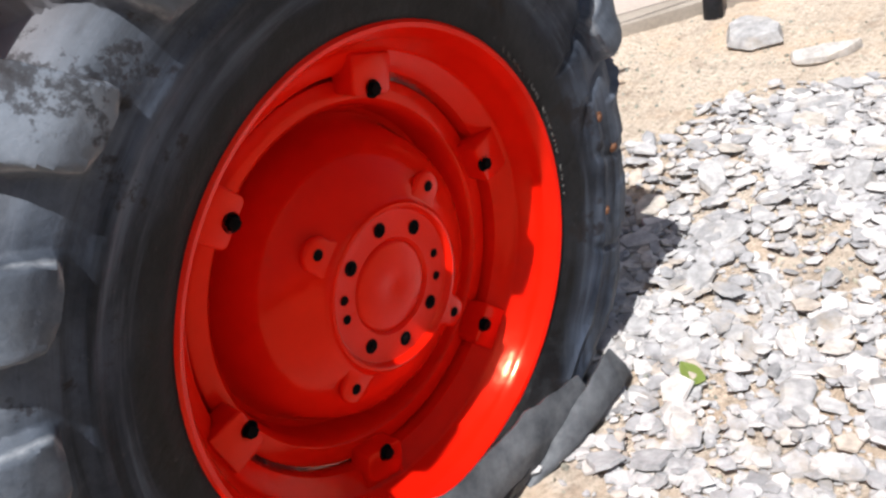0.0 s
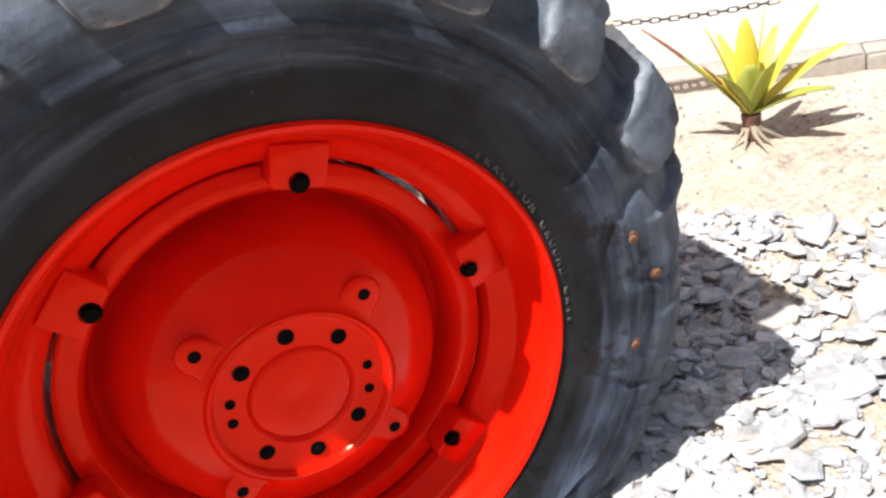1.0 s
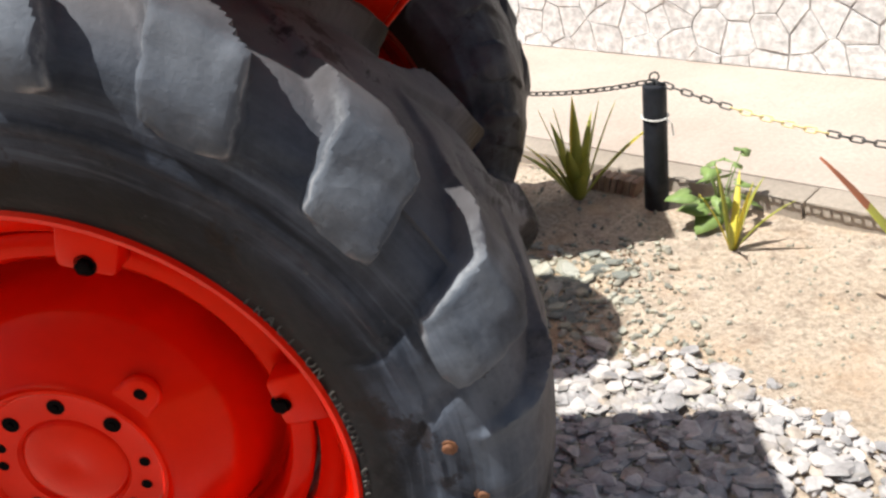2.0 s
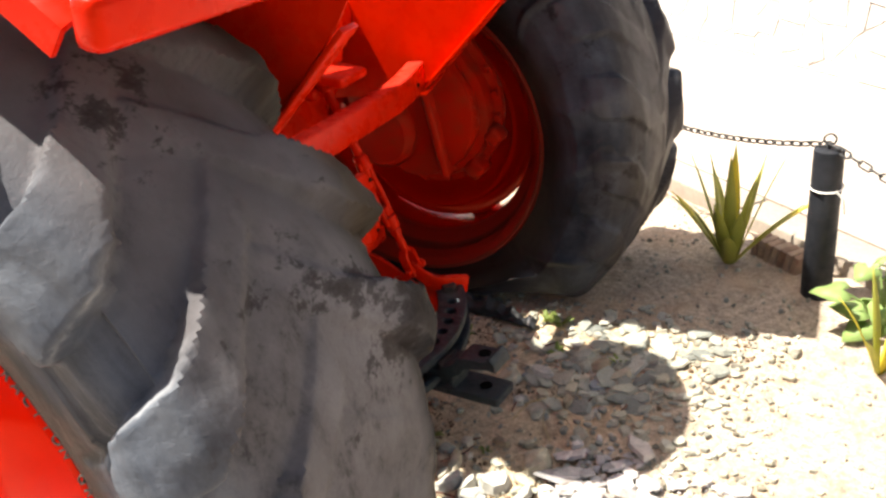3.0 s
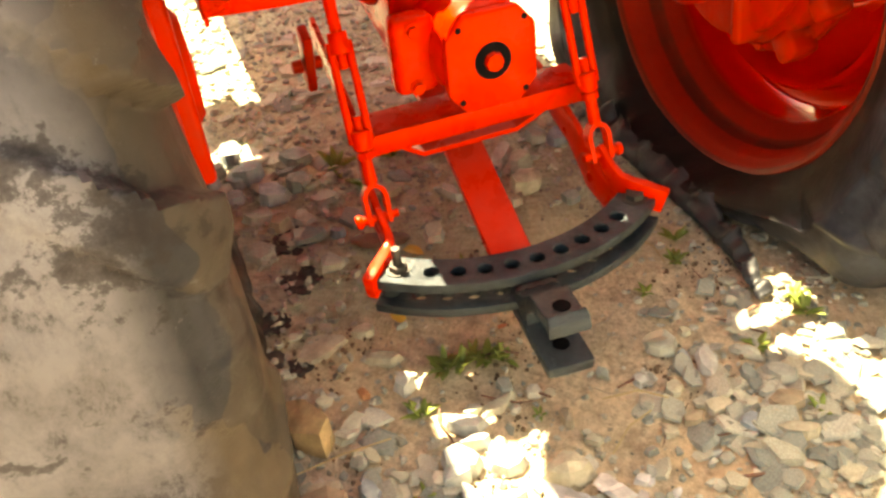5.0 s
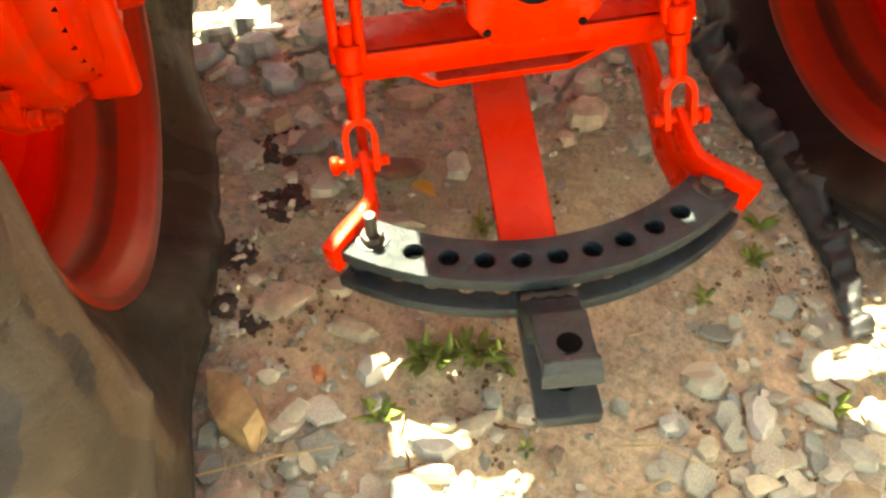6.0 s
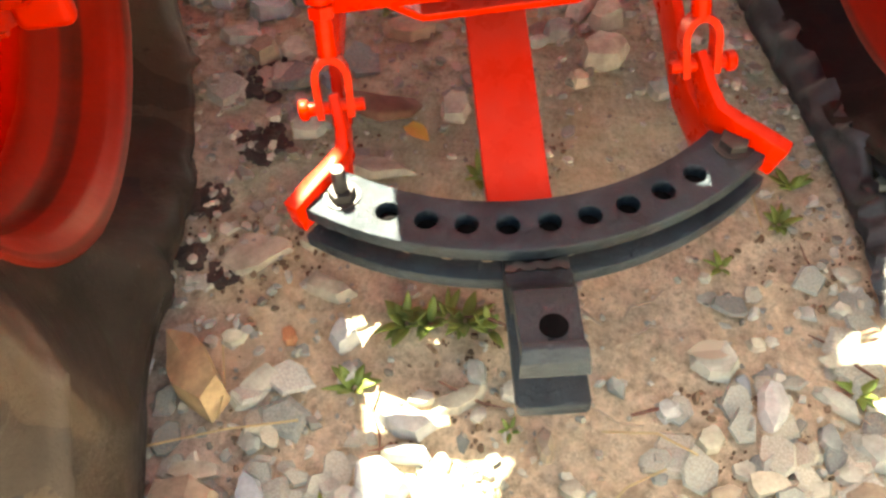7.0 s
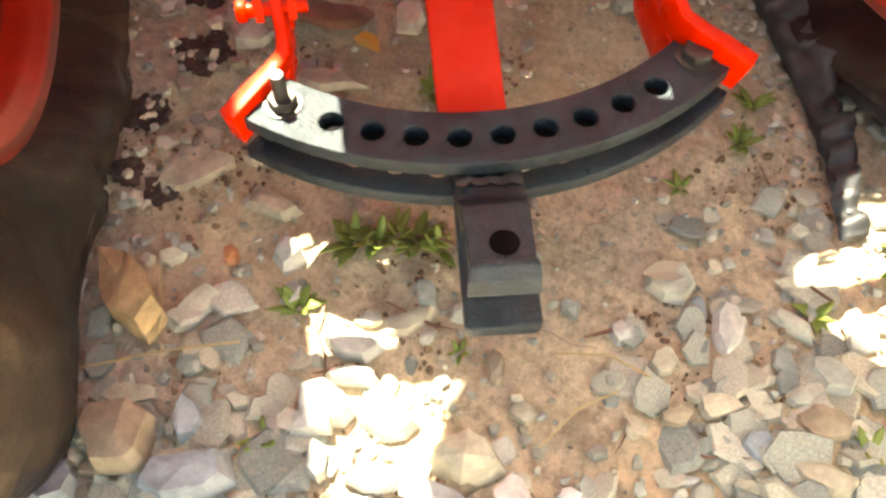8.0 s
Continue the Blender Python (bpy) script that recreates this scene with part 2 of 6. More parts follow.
def leafy(name, stops, rough=0.5):
    m = Mat(name, rough, spec=0.4)
    c = m.mix(0.5, m.ramp(m.rand(True), stops), m.ramp(m.noise(14, 5), stops))
    m.color(c)
    m.b.inputs["Subsurface Weight"].default_value = 0.0
    tr = m.t.nodes.new("ShaderNodeBsdfTranslucent")
    m.link(c, tr.inputs[0])
    mx = m.t.nodes.new("ShaderNodeMixShader")
    mx.inputs[0].default_value = 0.35
    m.link(m.b.outputs[0], mx.inputs[1])
    m.link(tr.outputs[0], mx.inputs[2])
    m.link(mx.outputs[0], m.t.nodes["Material Output"].inputs[0])
    m.bump(m.noise(60, 4, stretch=(1, 1, 0.1)), 0.2, 0.002)
    return m.m


def wheel_paint(name):
    """Wheel enamel: clean outside, brown dust and rings of grime on the inner side, deepened for the shade there."""
    m = Mat(name, 0.26, spec=0.5)
    m.b.inputs["Specular Tint"].default_value = (1.0, 0.22, 0.12, 1)
    c = m.mix(m.ramp(m.noise(5, 5), [(0.35, 0.0), (0.7, 1.0)]), (0.63, 0.0060, 0.0004), (0.77, 0.0090, 0.0007))
    sep = m.t.nodes.new("ShaderNodeSeparateXYZ")
    m.link(m.co.outputs["Object"], sep.inputs[0])
    inside = m.ramp(m.math("ADD", sep.outputs[1], 0.5), [(0.53, 0.0), (0.56, 1.0)])
    r2 = m.math("ADD", m.math("MULTIPLY", sep.outputs[0], sep.outputs[0]), m.math("MULTIPLY", sep.outputs[2], sep.outputs[2]))
    rings = m.ramp(m.math("SINE", m.math("MULTIPLY", sep.outputs[1], 75.0)), [(0.30, 0.74), (0.62, 1.0)])
    flange = m.ramp(r2, [(0.170, 1.0), (0.179, 0.90)])
    # real grime, strengthened to put the inner rim's shade into its colour
    grime = m.math("MULTIPLY", m.math("MULTIPLY", m.math("MULTIPLY", inside, flange), rings), m.ramp(m.noise(7, 7, 0.7), [(0.25, 0.80), (0.55, 1.0)]))
    c = m.mix(m.math("MULTIPLY", grime, 0.93), c, (0.034, 0.017, 0.010))
    speck = m.ramp(m.noise(30, 8, 0.75), [(0.62, 0.0), (0.75, 1.0)])
    c = m.mix(m.math("MULTIPLY", speck, 0.22), c, (0.30, 0.05, 0.02))
    m.color(c)
    m.rough(m.mix(grime, m.ramp(m.noise(26, 6), [(0.3, 0.13), (0.75, 0.22)]), (0.45, 0.45, 0.45)))
    u = m.bump(m.noise(7, 3), 0.16, 0.014)
    m.bump(m.noise(70, 4), 0.08, 0.002, u)
    return m.m


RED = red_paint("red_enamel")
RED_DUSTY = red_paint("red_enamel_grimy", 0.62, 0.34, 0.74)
RED_WHEEL = wheel_paint("red_wheel_enamel")
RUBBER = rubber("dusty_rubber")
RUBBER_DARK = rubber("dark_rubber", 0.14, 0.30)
RUBBER_PALE = iron("scuffed_rubber", (0.055, 0.05, 0.044), (0.10, 0.092, 0.08), 0.75, 0.0)
RUBBER_OLD = iron("cracked_rubber", (0.040, 0.042, 0.047), (0.125, 0.125, 0.130), 0.6, 0.0)
IRON = iron("black_painted_iron", (0.005, 0.010, 0.0135), (0.022, 0.035, 0.044), 0.36, 0.0, 0.80, 0.42, 1.8)
STEEL = iron("dark_bolt_steel", (0.03, 0.028, 0.026), (0.10, 0.09, 0.08), 0.45, 0.7)
RUST = iron("rusty_steel", (0.12, 0.045, 0.02), (0.27, 0.125, 0.06), 0.8, 0.2)
# near-black for flat discs that stand in for the shade inside holes
HOLE = Mat("black_hole_shade", 0.9, spec=0.05)
HOLE = HOLE.color(HOLE.ramp(HOLE.noise(60), [(0.3, (0.0015, 0.0015, 0.0015)), (0.7, (0.006, 0.005, 0.005))])).m
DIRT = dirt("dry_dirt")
SLATE = stone("slate_chips", [(0.0, (0.30, 0.285, 0.28)), (0.35, (0.44, 0.415, 0.405)), (0.7, (0.55, 0.51, 0.485)), (0.9, (0.63, 0.58, 0.545)), (1.0, (0.50, 0.41, 0.33))])
SLATE_ONE = stone("slate_slab_stone", [(0.0, (0.32, 0.305, 0.295)), (0.35, (0.42, 0.395, 0.38)), (0.75, (0.51, 0.478, 0.455)), (1.0, (0.50, 0.43, 0.36))], False)
ROCK = stone("field_stone", [(0.0, (0.20, 0.175, 0.13)), (0.2, (0.31, 0.31, 0.265)), (0.5, (0.39, 0.385, 0.32)), (0.8, (0.47, 0.44, 0.34)), (1.0, (0.54, 0.50, 0.41))])
ROCK_ONE = stone("loose_field_stone", [(0.0, (0.20, 0.215, 0.195)), (0.3, (0.335, 0.345, 0.30)), (0.6, (0.43, 0.42, 0.34)), (0.8, (0.52, 0.475, 0.36)), (1.0, (0.56, 0.56, 0.49))], False)
# pale stones, and stones whitened in colour because they lie in sun
PALE_OR_SUNLIT_ONE = stone("pale_or_sunlit_stone", [(0.0, (0.46, 0.45, 0.40)), (1.0, (0.58, 0.56, 0.50))], False, 0.85, 0.2)
BLUE_ONE = stone("blue_grey_stone", [(0.0, (0.25, 0.28, 0.29)), (1.0, (0.34, 0.37, 0.38))], False, 0.85, 0.15)
BROWN_ONE = stone("brown_stone", [(0.0, (0.28, 0.22, 0.15)), (1.0, (0.40, 0.32, 0.22))], False)
TAN_ONE = stone("tan_stone", [(0.0, (0.40, 0.36, 0.27)), (1.0, (0.52, 0.46, 0.34))], False, 0.85, 0.35)
OCHRE = stone("ochre_stone", [(0.0, (0.46, 0.32, 0.165)), (1.0, (0.58, 0.43, 0.25))], False)
TERRA = stone("terracotta_shard", [(0.0, (0.50, 0.19, 0.08)), (1.0, (0.55, 0.25, 0.12))], False)
CONCRETE = concrete("path_concrete", (0.37, 0.305, 0.255), (0.47, 0.395, 0.34))
KERB = concrete("kerb_concrete", (0.28, 0.235, 0.19), (0.38, 0.325, 0.27))
MORTAR = concrete("mortar", (0.60, 0.57, 0.54), (0.72, 0.69, 0.66))
WALLSTONE = stone("wall_flagstone", [(0.0, (0.70, 0.665, 0.64)), (0.5, (0.77, 0.74, 0.715)), (1.0, (0.83, 0.80, 0.78))], False, 0.85, 0.12)
BRICK = stone("edging_brick", [(0.0, (0.33, 0.20, 0.14)), (1.0, (0.42, 0.30, 0.22))], False)
BARK = iron("brown_bark", (0.10, 0.045, 0.03), (0.20, 0.10, 0.065), 0.85, 0.0)
RUBBER_BLACK = iron("torn_black_rubber", (0.006, 0.006, 0.007), (0.028, 0.028, 0.030), 0.5, 0.0)
SOIL = iron("damp_brown_soil", (0.10, 0.062, 0.036), (0.24, 0.165, 0.105), 0.9, 0.0, 0.1, 0.2)
OILY = iron("oily_clod", (0.02, 0.013, 0.010), (0.06, 0.036, 0.026), 0.7, 0.0)
STRAW = leafy("dry_straw", [(0.0, (0.40, 0.30, 0.15)), (1.0, (0.55, 0.44, 0.24))], 0.8)
UNSEEN_WALL = concrete("unseen_wall_plaster", (0.26, 0.235, 0.20), (0.33, 0.30, 0.26))
POST = iron("black_post_paint", (0.007, 0.008, 0.011), (0.02, 0.022, 0.028), 0.55, 0.0, 0.08, 0.3)
CHAIN_BLACK = iron("black_chain", (0.02, 0.02, 0.02), (0.06, 0.06, 0.06), 0.5, 0.2)
CHAIN_YELLOW = Mat("yellow_chain_plastic", 0.5)
CHAIN_YELLOW.color(CHAIN_YELLOW.ramp(CHAIN_YELLOW.noise(30), [(0.3, (0.80, 0.62, 0.25)), (0.7, (0.88, 0.76, 0.42))]))
CHAIN_YELLOW = CHAIN_YELLOW.m
WHITE_CORD = Mat("white_cord", 0.8)
WHITE_CORD.color(WHITE_CORD.ramp(WHITE_CORD.noise(90), [(0.3, (0.6, 0.58, 0.54)), (0.7, (0.8, 0.78, 0.74))]))
WHITE_CORD = WHITE_CORD.m
LEAF_YELLOW = leafy("yellow_bromeliad_leaf", [(0.0, (0.50, 0.46, 0.04)), (0.45, (0.74, 0.64, 0.07)), (0.8, (0.82, 0.70, 0.12)), (1.0, (0.66, 0.48, 0.10))])
LEAF_RED = leafy("dry_reddish_leaf", [(0.0, (0.30, 0.09, 0.05)), (1.0, (0.45, 0.18, 0.09))])
LEAF_SPIKY = leafy("spiky_leaf", [(0.0, (0.22, 0.25, 0.05)), (0.5, (0.42, 0.43, 0.08)), (1.0, (0.66, 0.58, 0.15))])
LEAF_GREEN = leafy("green_leaf", [(0.0, (0.15, 0.25, 0.06)), (0.5, (0.28, 0.40, 0.13)), (1.0, (0.42, 0.52, 0.20))])
LEAF_WEED = leafy("weed_leaf", [(0.0, (0.10, 0.15, 0.03)), (0.5, (0.20, 0.26, 0.055)), (1.0, (0.36, 0.38, 0.11))])
LEAF_DRY = leafy("fallen_leaf", [(0.0, (0.55, 0.36, 0.05)), (1.0, (0.60, 0.42, 0.08))])
ROOT = leafy("pale_root", [(0.0, (0.35, 0.27, 0.19)), (1.0, (0.50, 0.42, 0.32))], 0.8)


# ---- building helpers ----
def part(name, bm, material, parent=None, label="", smooth=None):
    """Links a bmesh as one mesh object, under a thing or a part."""
    me = bpy.data.meshes.new(name)
    bmesh.ops.recalc_face_normals(bm, faces=bm.faces)
    bm.to_mesh(me)
    bm.free()
    me.materials.append(material)
    ob = new(name, me)
    if smooth is not None:
        for p in me.polygons:
            p.use_smooth = True
        me.set_sharp_from_angle(angle=radians(smooth))
    if parent:
        ob.parent = parent
        ob.matrix_parent_inverse = parent.matrix_world.inverted() if parent.type == "EMPTY" else Matrix()
    if label:
        ob["label"] = label
    return ob


def holder(name, at=(0, 0, 0)):
    ob = new(name)
    ob.empty_display_size = 0.1
    return ob


def bm_box(size, m=Matrix(), bevel=0.0, seg=2):
    bm = bmesh.new()
    bmesh.ops.create_cube(bm, size=1.0, matrix=Matrix.Diagonal((*size, 1)))
    if bevel:
        bmesh.ops.bevel(bm, geom=bm.edges[:], offset=bevel, segments=seg, profile=0.5, affect="EDGES")
    bm.transform(m)
    return bm


def bm_tube(r0, r1, depth, m=Matrix(), n=28, bevel=0.0):
    """A cylinder or cone along local z, from 0 to depth."""
    bm = bmesh.new()
    bmesh.ops.create_cone(bm, cap_ends=True, segments=n, radius1=r0, radius2=r1, depth=depth, matrix=Matrix.Translation((0, 0, depth / 2)))
    if bevel:
        rims = [e for e in bm.edges if len(e.link_faces) == 2 and any(len(f.verts) > 4 for f in e.link_faces)]
        bmesh.ops.bevel(bm, geom=rims, offset=bevel, segments=2, profile=0.5, affect="EDGES")
    bm.transform(m)
    return bm


def join(*bms):
    out = bmesh.new()
    for b in bms:
        me = bpy.data.meshes.new("tmp")
        b.to_mesh(me)
        b.free()
        out.from_mesh(me)
        bpy.data.meshes.remove(me)
    return out


def along(a, b, up=(0, 0, 1)):
    """A pose at a whose local z points to b."""
    a, b = Vector(a), Vector(b)
    z = (b - a).normalized()
    u = Vector(up)
    if abs(z.dot(u)) > 0.98:
        u = Vector((1, 0, 0))
    x = u.cross(z).normalized()
    y = z.cross(x)
    return Matrix.Translation(a) @ Matrix((x, y, z)).transposed().to_4x4()


def rod(a, b, r0, r1=None, n=20, bevel=0.0):
    return bm_tube(r0, r0 if r1 is None else r1, (Vector(b) - Vector(a)).length, along(a, b), n, bevel)


def bm_poly(outline, depth, m=Matrix(), bevel=0.0):
    """A flat outline in local xy, extruded along z."""
    bm = bmesh.new()
    f = bm.faces.new([bm.verts.new((x, y, 0)) for x, y in outline])
    out = bmesh.ops.extrude_face_region(bm, geom=[f])
    bmesh.ops.translate(bm, vec=(0, 0, depth), verts=[v for v in out["geom"] if isinstance(v, bmesh.types.BMVert)])
    if bevel:
        bmesh.ops.bevel(bm, geom=bm.edges[:], offset=bevel, segments=2, profile=0.5, affect="EDGES")
    bm.transform(m)
    return bm


def bm_spin(profile, n=96, closed=False):
    """A profile of (radius, y) turned about the y axis."""
    bm = bmesh.new()
    rings = []
    for i in range(n):
        a = 2 * math.pi * i / n
        rings.append([bm.verts.new((r * math.cos(a), y, r * math.sin(a))) for r, y in profile])
    k = len(profile)
    for i in range(n):
        p, q = rings[i], rings[(i + 1) % n]
        for j in range(k if closed else k - 1):
            j2 = (j + 1) % k
            bm.faces.new((p[j], q[j], q[j2], p[j2]))
    bmesh.ops.remove_doubles(bm, verts=bm.verts[:], dist=1e-5)
    return bm


def bm_sweep(points, w, h, up=(0, 0, 1), taper=None):
    """A bar of w by h along a line of points."""
    bm = bmesh.new()
    pts = [Vector(p) for p in points]
    rings = []
    for i, p in enumerate(pts):
        d = (pts[min(i + 1, len(pts) - 1)] - pts[max(i - 1, 0)]).normalized()
        side = d.cross(Vector(up)).normalized()
        top = side.cross(d).normalized()
        k = taper[i] if taper else 1.0
        rings.append([bm.verts.new(p + side * sx * w / 2 * k + top * sz * h / 2 * k) for sx, sz in ((-1, -1), (1, -1), (1, 1), (-1, 1))])
    for a, b in zip(rings, rings[1:]):
        for j in range(4):
            bm.faces.new((a[j], a[(j + 1) % 4], b[(j + 1) % 4], b[j]))
    bm.faces.new(rings[0][::-1])
    bm.faces.new(rings[-1])
    return bm


def soften(bm, offset, seg=2):
    bmesh.ops.recalc_face_normals(bm, faces=bm.faces)
    es = [e for e in bm.edges if len(e.link_faces) == 2 and e.calc_face_angle(0) > 0.6]
    bmesh.ops.bevel(bm, geom=es, offset=offset, segments=seg, profile=0.5, affect="EDGES", clamp_overlap=True)
    return bm


def hexbolt(m, r=0.012, h=0.010):
    return join(bm_tube(r, r, h, m, 6, 0.0012), bm_tube(r * 1.35, r * 1.35, 0.002, m, 20))


def chunk(rng, sx, sy, sz, n=7):
    """An angular, flattish stone with a broken outline, as vertices and faces."""
    vs, fs = [], []
    ph = rng.random() * 6.28
    ang = sorted(ph + 2 * math.pi * (i + rng.uniform(-0.33, 0.33)) / n for i in range(n))
    rad = [rng.uniform(0.72, 1.08) for _ in range(n)]
    tilt, lean = rng.uniform(-0.25, 0.25), rng.uniform(-0.25, 0.25)
    levels = ((0.80, -0.5), (1.0, -0.12), (rng.uniform(0.70, 0.95), 0.5))
    for k, z in levels:
        for a, r in zip(ang, rad):
            x, y = math.cos(a) * r * k, math.sin(a) * r * k
            zz = z + (tilt * x + lean * y if z > 0 else 0) + rng.uniform(-0.07, 0.07)
            vs.append((x * sx, y * sy, zz * sz))
    for l in range(2):
        for i in range(n):
            j = (i + 1) % n
            fs.append((l * n + i, l * n + j, (l + 1) * n + j, (l + 1) * n + i))
    fs.append(tuple(range(n))[::-1])
    c = len(vs)
    vs.append((rng.uniform(-0.3, 0.3) * sx, rng.uniform(-0.3, 0.3) * sy, sz * rng.uniform(0.5, 0.72)))
    for i in range(n):
        fs.append((2 * n + i, 2 * n + (i + 1) % n, c))
    return vs, fs


def mesh_of(name, vs, fs, material):
    me = bpy.data.meshes.new(name)
    me.from_pydata(vs, [], fs)
    me.materials.append(material)
    return me


# ---- the ground ----
KU = Vector((0.765, -0.643, 0)).normalized()       # along the kerb
KN = Vector((0.643, 0.765, 0)).normalized()        # across it, away from the tractor
KP = Vector((1.872, 1.476, 0))                     # a point on the kerb's foot


def ground_z(x, y):
    n1 = noise.noise((x * 1.3, y * 1.3, 0.0)) * 0.018
    n2 = noise.noise((x * 5.0, y * 5.0, 3.0)) * 0.008
    n3 = noise.noise((x * 17.0, y * 17.0, 7.0)) * 0.0045 + noise.noise((x * 41.0, y * 41.0, 2.0)) * 0.003
    d = (Vector((x, y, 0)) - KP).dot(KN)
    k = max(0.0, min(1.0, 1.0 - d / 0.02))
    far = max(0.0, 1 - max(0.0, math.hypot(x - 0.8, y - 0.6) - 3.0) / 2.0)
    return (n1 * far + n2 + n3) * k * (1.0 if far > 0 else 0.3) - (0.03 if d > 0.02 else 0.0)


def axis_lines(lo, hi, fine0, fine1, step):
    out, x = [], fine0
    while x < fine1:
        out.append(x)
        x += step
    x, s = fine1, step
    while x < hi:
        out.append(x)
        s *= 1.35
        x += s
    out.append(hi)
    x, s = fine0, step
    while x > lo:
        s *= 1.35
        x -= s
        out.append(max(x, lo))
    return sorted(set(round(v, 4) for v in out))


xs, ys = axis_lines(-600, 600, -0.9, 2.8, 0.015), axis_lines(-600, 600, -1.1, 2.4, 0.015)
gv = [(x, y, ground_z(x, y)) for y in ys for x in xs]
gf = [(j * len(xs) + i, j * len(xs) + i + 1, (j + 1) * len(xs) + i + 1, (j + 1) * len(xs) + i) for j in range(len(ys) - 1) for i in range(len(xs) - 1)]
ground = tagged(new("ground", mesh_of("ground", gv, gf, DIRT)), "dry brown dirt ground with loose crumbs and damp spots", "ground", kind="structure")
for p in ground.data.polygons:
    p.use_smooth = True


def kerb_point(s, d, z=0.0):
    return KP + KU * s + KN * d + Vector((0, 0, z))


def slab(name, s0, s1, d0, d1, z0, z1, material, bevel=0.0):
    m = Matrix.Translation(kerb_point((s0 + s1) / 2, (d0 + d1) / 2, (z0 + z1) / 2)) @ Matrix.Rotation(math.atan2(KU.y, KU.x), 4, "Z")
    return part(name, bm_box((s1 - s0, d1 - d0, z1 - z0), m, bevel), material, smooth=30 if bevel else None)


PATH_Z = 0.058
tagged(slab("path", -9, 9, 0.135, 4.5, -0.2, PATH_Z - 0.004, CONCRETE), "pale sunlit concrete path beside the stone wall", "path", kind="structure")
kerb = tagged(new("kerb"), "low weathered concrete kerb along the path", "kerb", kind="structure")
for i in range(14):
    s = -6.3 + i * 0.9
    ob = slab("kerbstone", s + 0.0015, s + 0.8985, 0.0, 0.13, -0.15, PATH_Z + RNG.uniform(-0.004, 0.004), KERB, 0.010)
    ob.parent = kerb


# ---- the tractor ----
tractor = tagged(holder("tractor"), "bright red painted farm tractor on two worn, flat rear tyres", "tractor")
CROWN, LUGS = 0.695, 20


def tyre_profile():
    """Points (radius, y, across) of the carcass from the outer bead over the crown to the inner bead."""
    half = [(0.405, 0.165), (0.425, 0.178), (0.45, 0.196), (0.485, 0.211), (0.525, 0.219), (0.565, 0.219), (0.60, 0.213), (0.63, 0.200), (0.655, 0.178), (0.672, 0.150), (0.684, 0.112), (0.692, 0.06), (CROWN, 0.0)]
    outer = [(0.405, 0.165), (0.425, 0.178), (0.45, 0.188), (0.485, 0.195), (0.525, 0.201), (0.565, 0.205), (0.60, 0.206), (0.63, 0.197), (0.655, 0.177)] + half[9:]
    pts = [(r, -y) for r, y in outer] + [(r, y) for r, y in half[-2::-1]]
    fine = []
    for (r0, y0), (r1, y1) in zip(pts, pts[1:]):
        k = max(1, round(math.hypot(r1 - r0, y1 - y0) / 0.0085))
        fine += [(r0 + (r1 - r0) * i / k, y0 + (y1 - y0) * i / k) for i in range(k)]
    fine.append(pts[-1])
    run, out = 0.0, []
    for i, (r, y) in enumerate(fine):
        if i:
            run += math.hypot(r - fine[i - 1][0], y - fine[i - 1][1])
        out.append([r, y, run])
    mid = next(s for r, y, s in out if r > CROWN - 1e-6)
    return [(r, y, s - mid) for r, y, s in out]


def step(x, a, b):
    t = max(0.0, min(1.0, (x - a) / (b - a)))
    return t * t * (3 - 2 * t)


def lug_height(theta, s, shift):
    """Height of the moulded bars: long oblique bars from the middle over each shoulder."""
    side = 1 if s > 0 else -1
    v = abs(s)
    best = 0.0
    for sd in (1, -1):
        vv = v if sd == side else -v
        if vv < -0.03 or vv > 0.265:
            continue
        pitch = 2 * math.pi / LUGS
        centre = shift + (0.5 * pitch if sd < 0 else 0.0) - 1.18 * pitch * max(vv, -0.03) / 0.25
        if vv > 0.17:
            centre = shift + (0.5 * pitch if sd < 0 else 0.0) - 1.18 * pitch * (0.17 + 0.35 * (vv - 0.17)) / 0.25
        d = (theta - centre + pitch / 2) % pitch - pitch / 2
        w = 0.034 + 0.018 * step(vv, 0.05, 0.2)
        across = abs(d) * 0.69 + 0.0045 * noise.noise((theta * 34, s * 48, 2.0)) + 0.0025 * noise.noise((theta * 110, s * 140, 5.0))
        edge = 1 - step(across, w, w + 0.011)
        tip = vv + 0.30 * max(0.0, across - 0.018)
        ends = step(vv, -0.03, -0.005) * (1 - step(tip, 0.254, 0.274))
        best = max(best, edge * ends)
    return best


BAR = [(0.699, -0.02), (0.7005, 0.06), (0.703, 0.095), (0.716, 0.135), (0.702, 0.205), (0.640, 0.240), (0.594, 0.238), (0.560, 0.218)]


def bar_room(r, y, nr, ny):
    """How far the carcass point lies under the flat faces of a bar."""
    best = 0.0
    y, ny = abs(y), abs(ny)
    for (r0, y0), (r1, y1) in zip(BAR, BAR[1:]):
        er, ey = r1 - r0, y1 - y0
        det = nr * -ey + ny * er
        if abs(det) < 1e-9:
            continue
        br, by = r0 - r, y0 - y
        t = (br * -ey + by * er) / det
        u = (nr * by - ny * br) / det
        if t > 0 and -1e-6 <= u <= 1.000001:
            best = max(best, t)
    return min(best, 0.055)


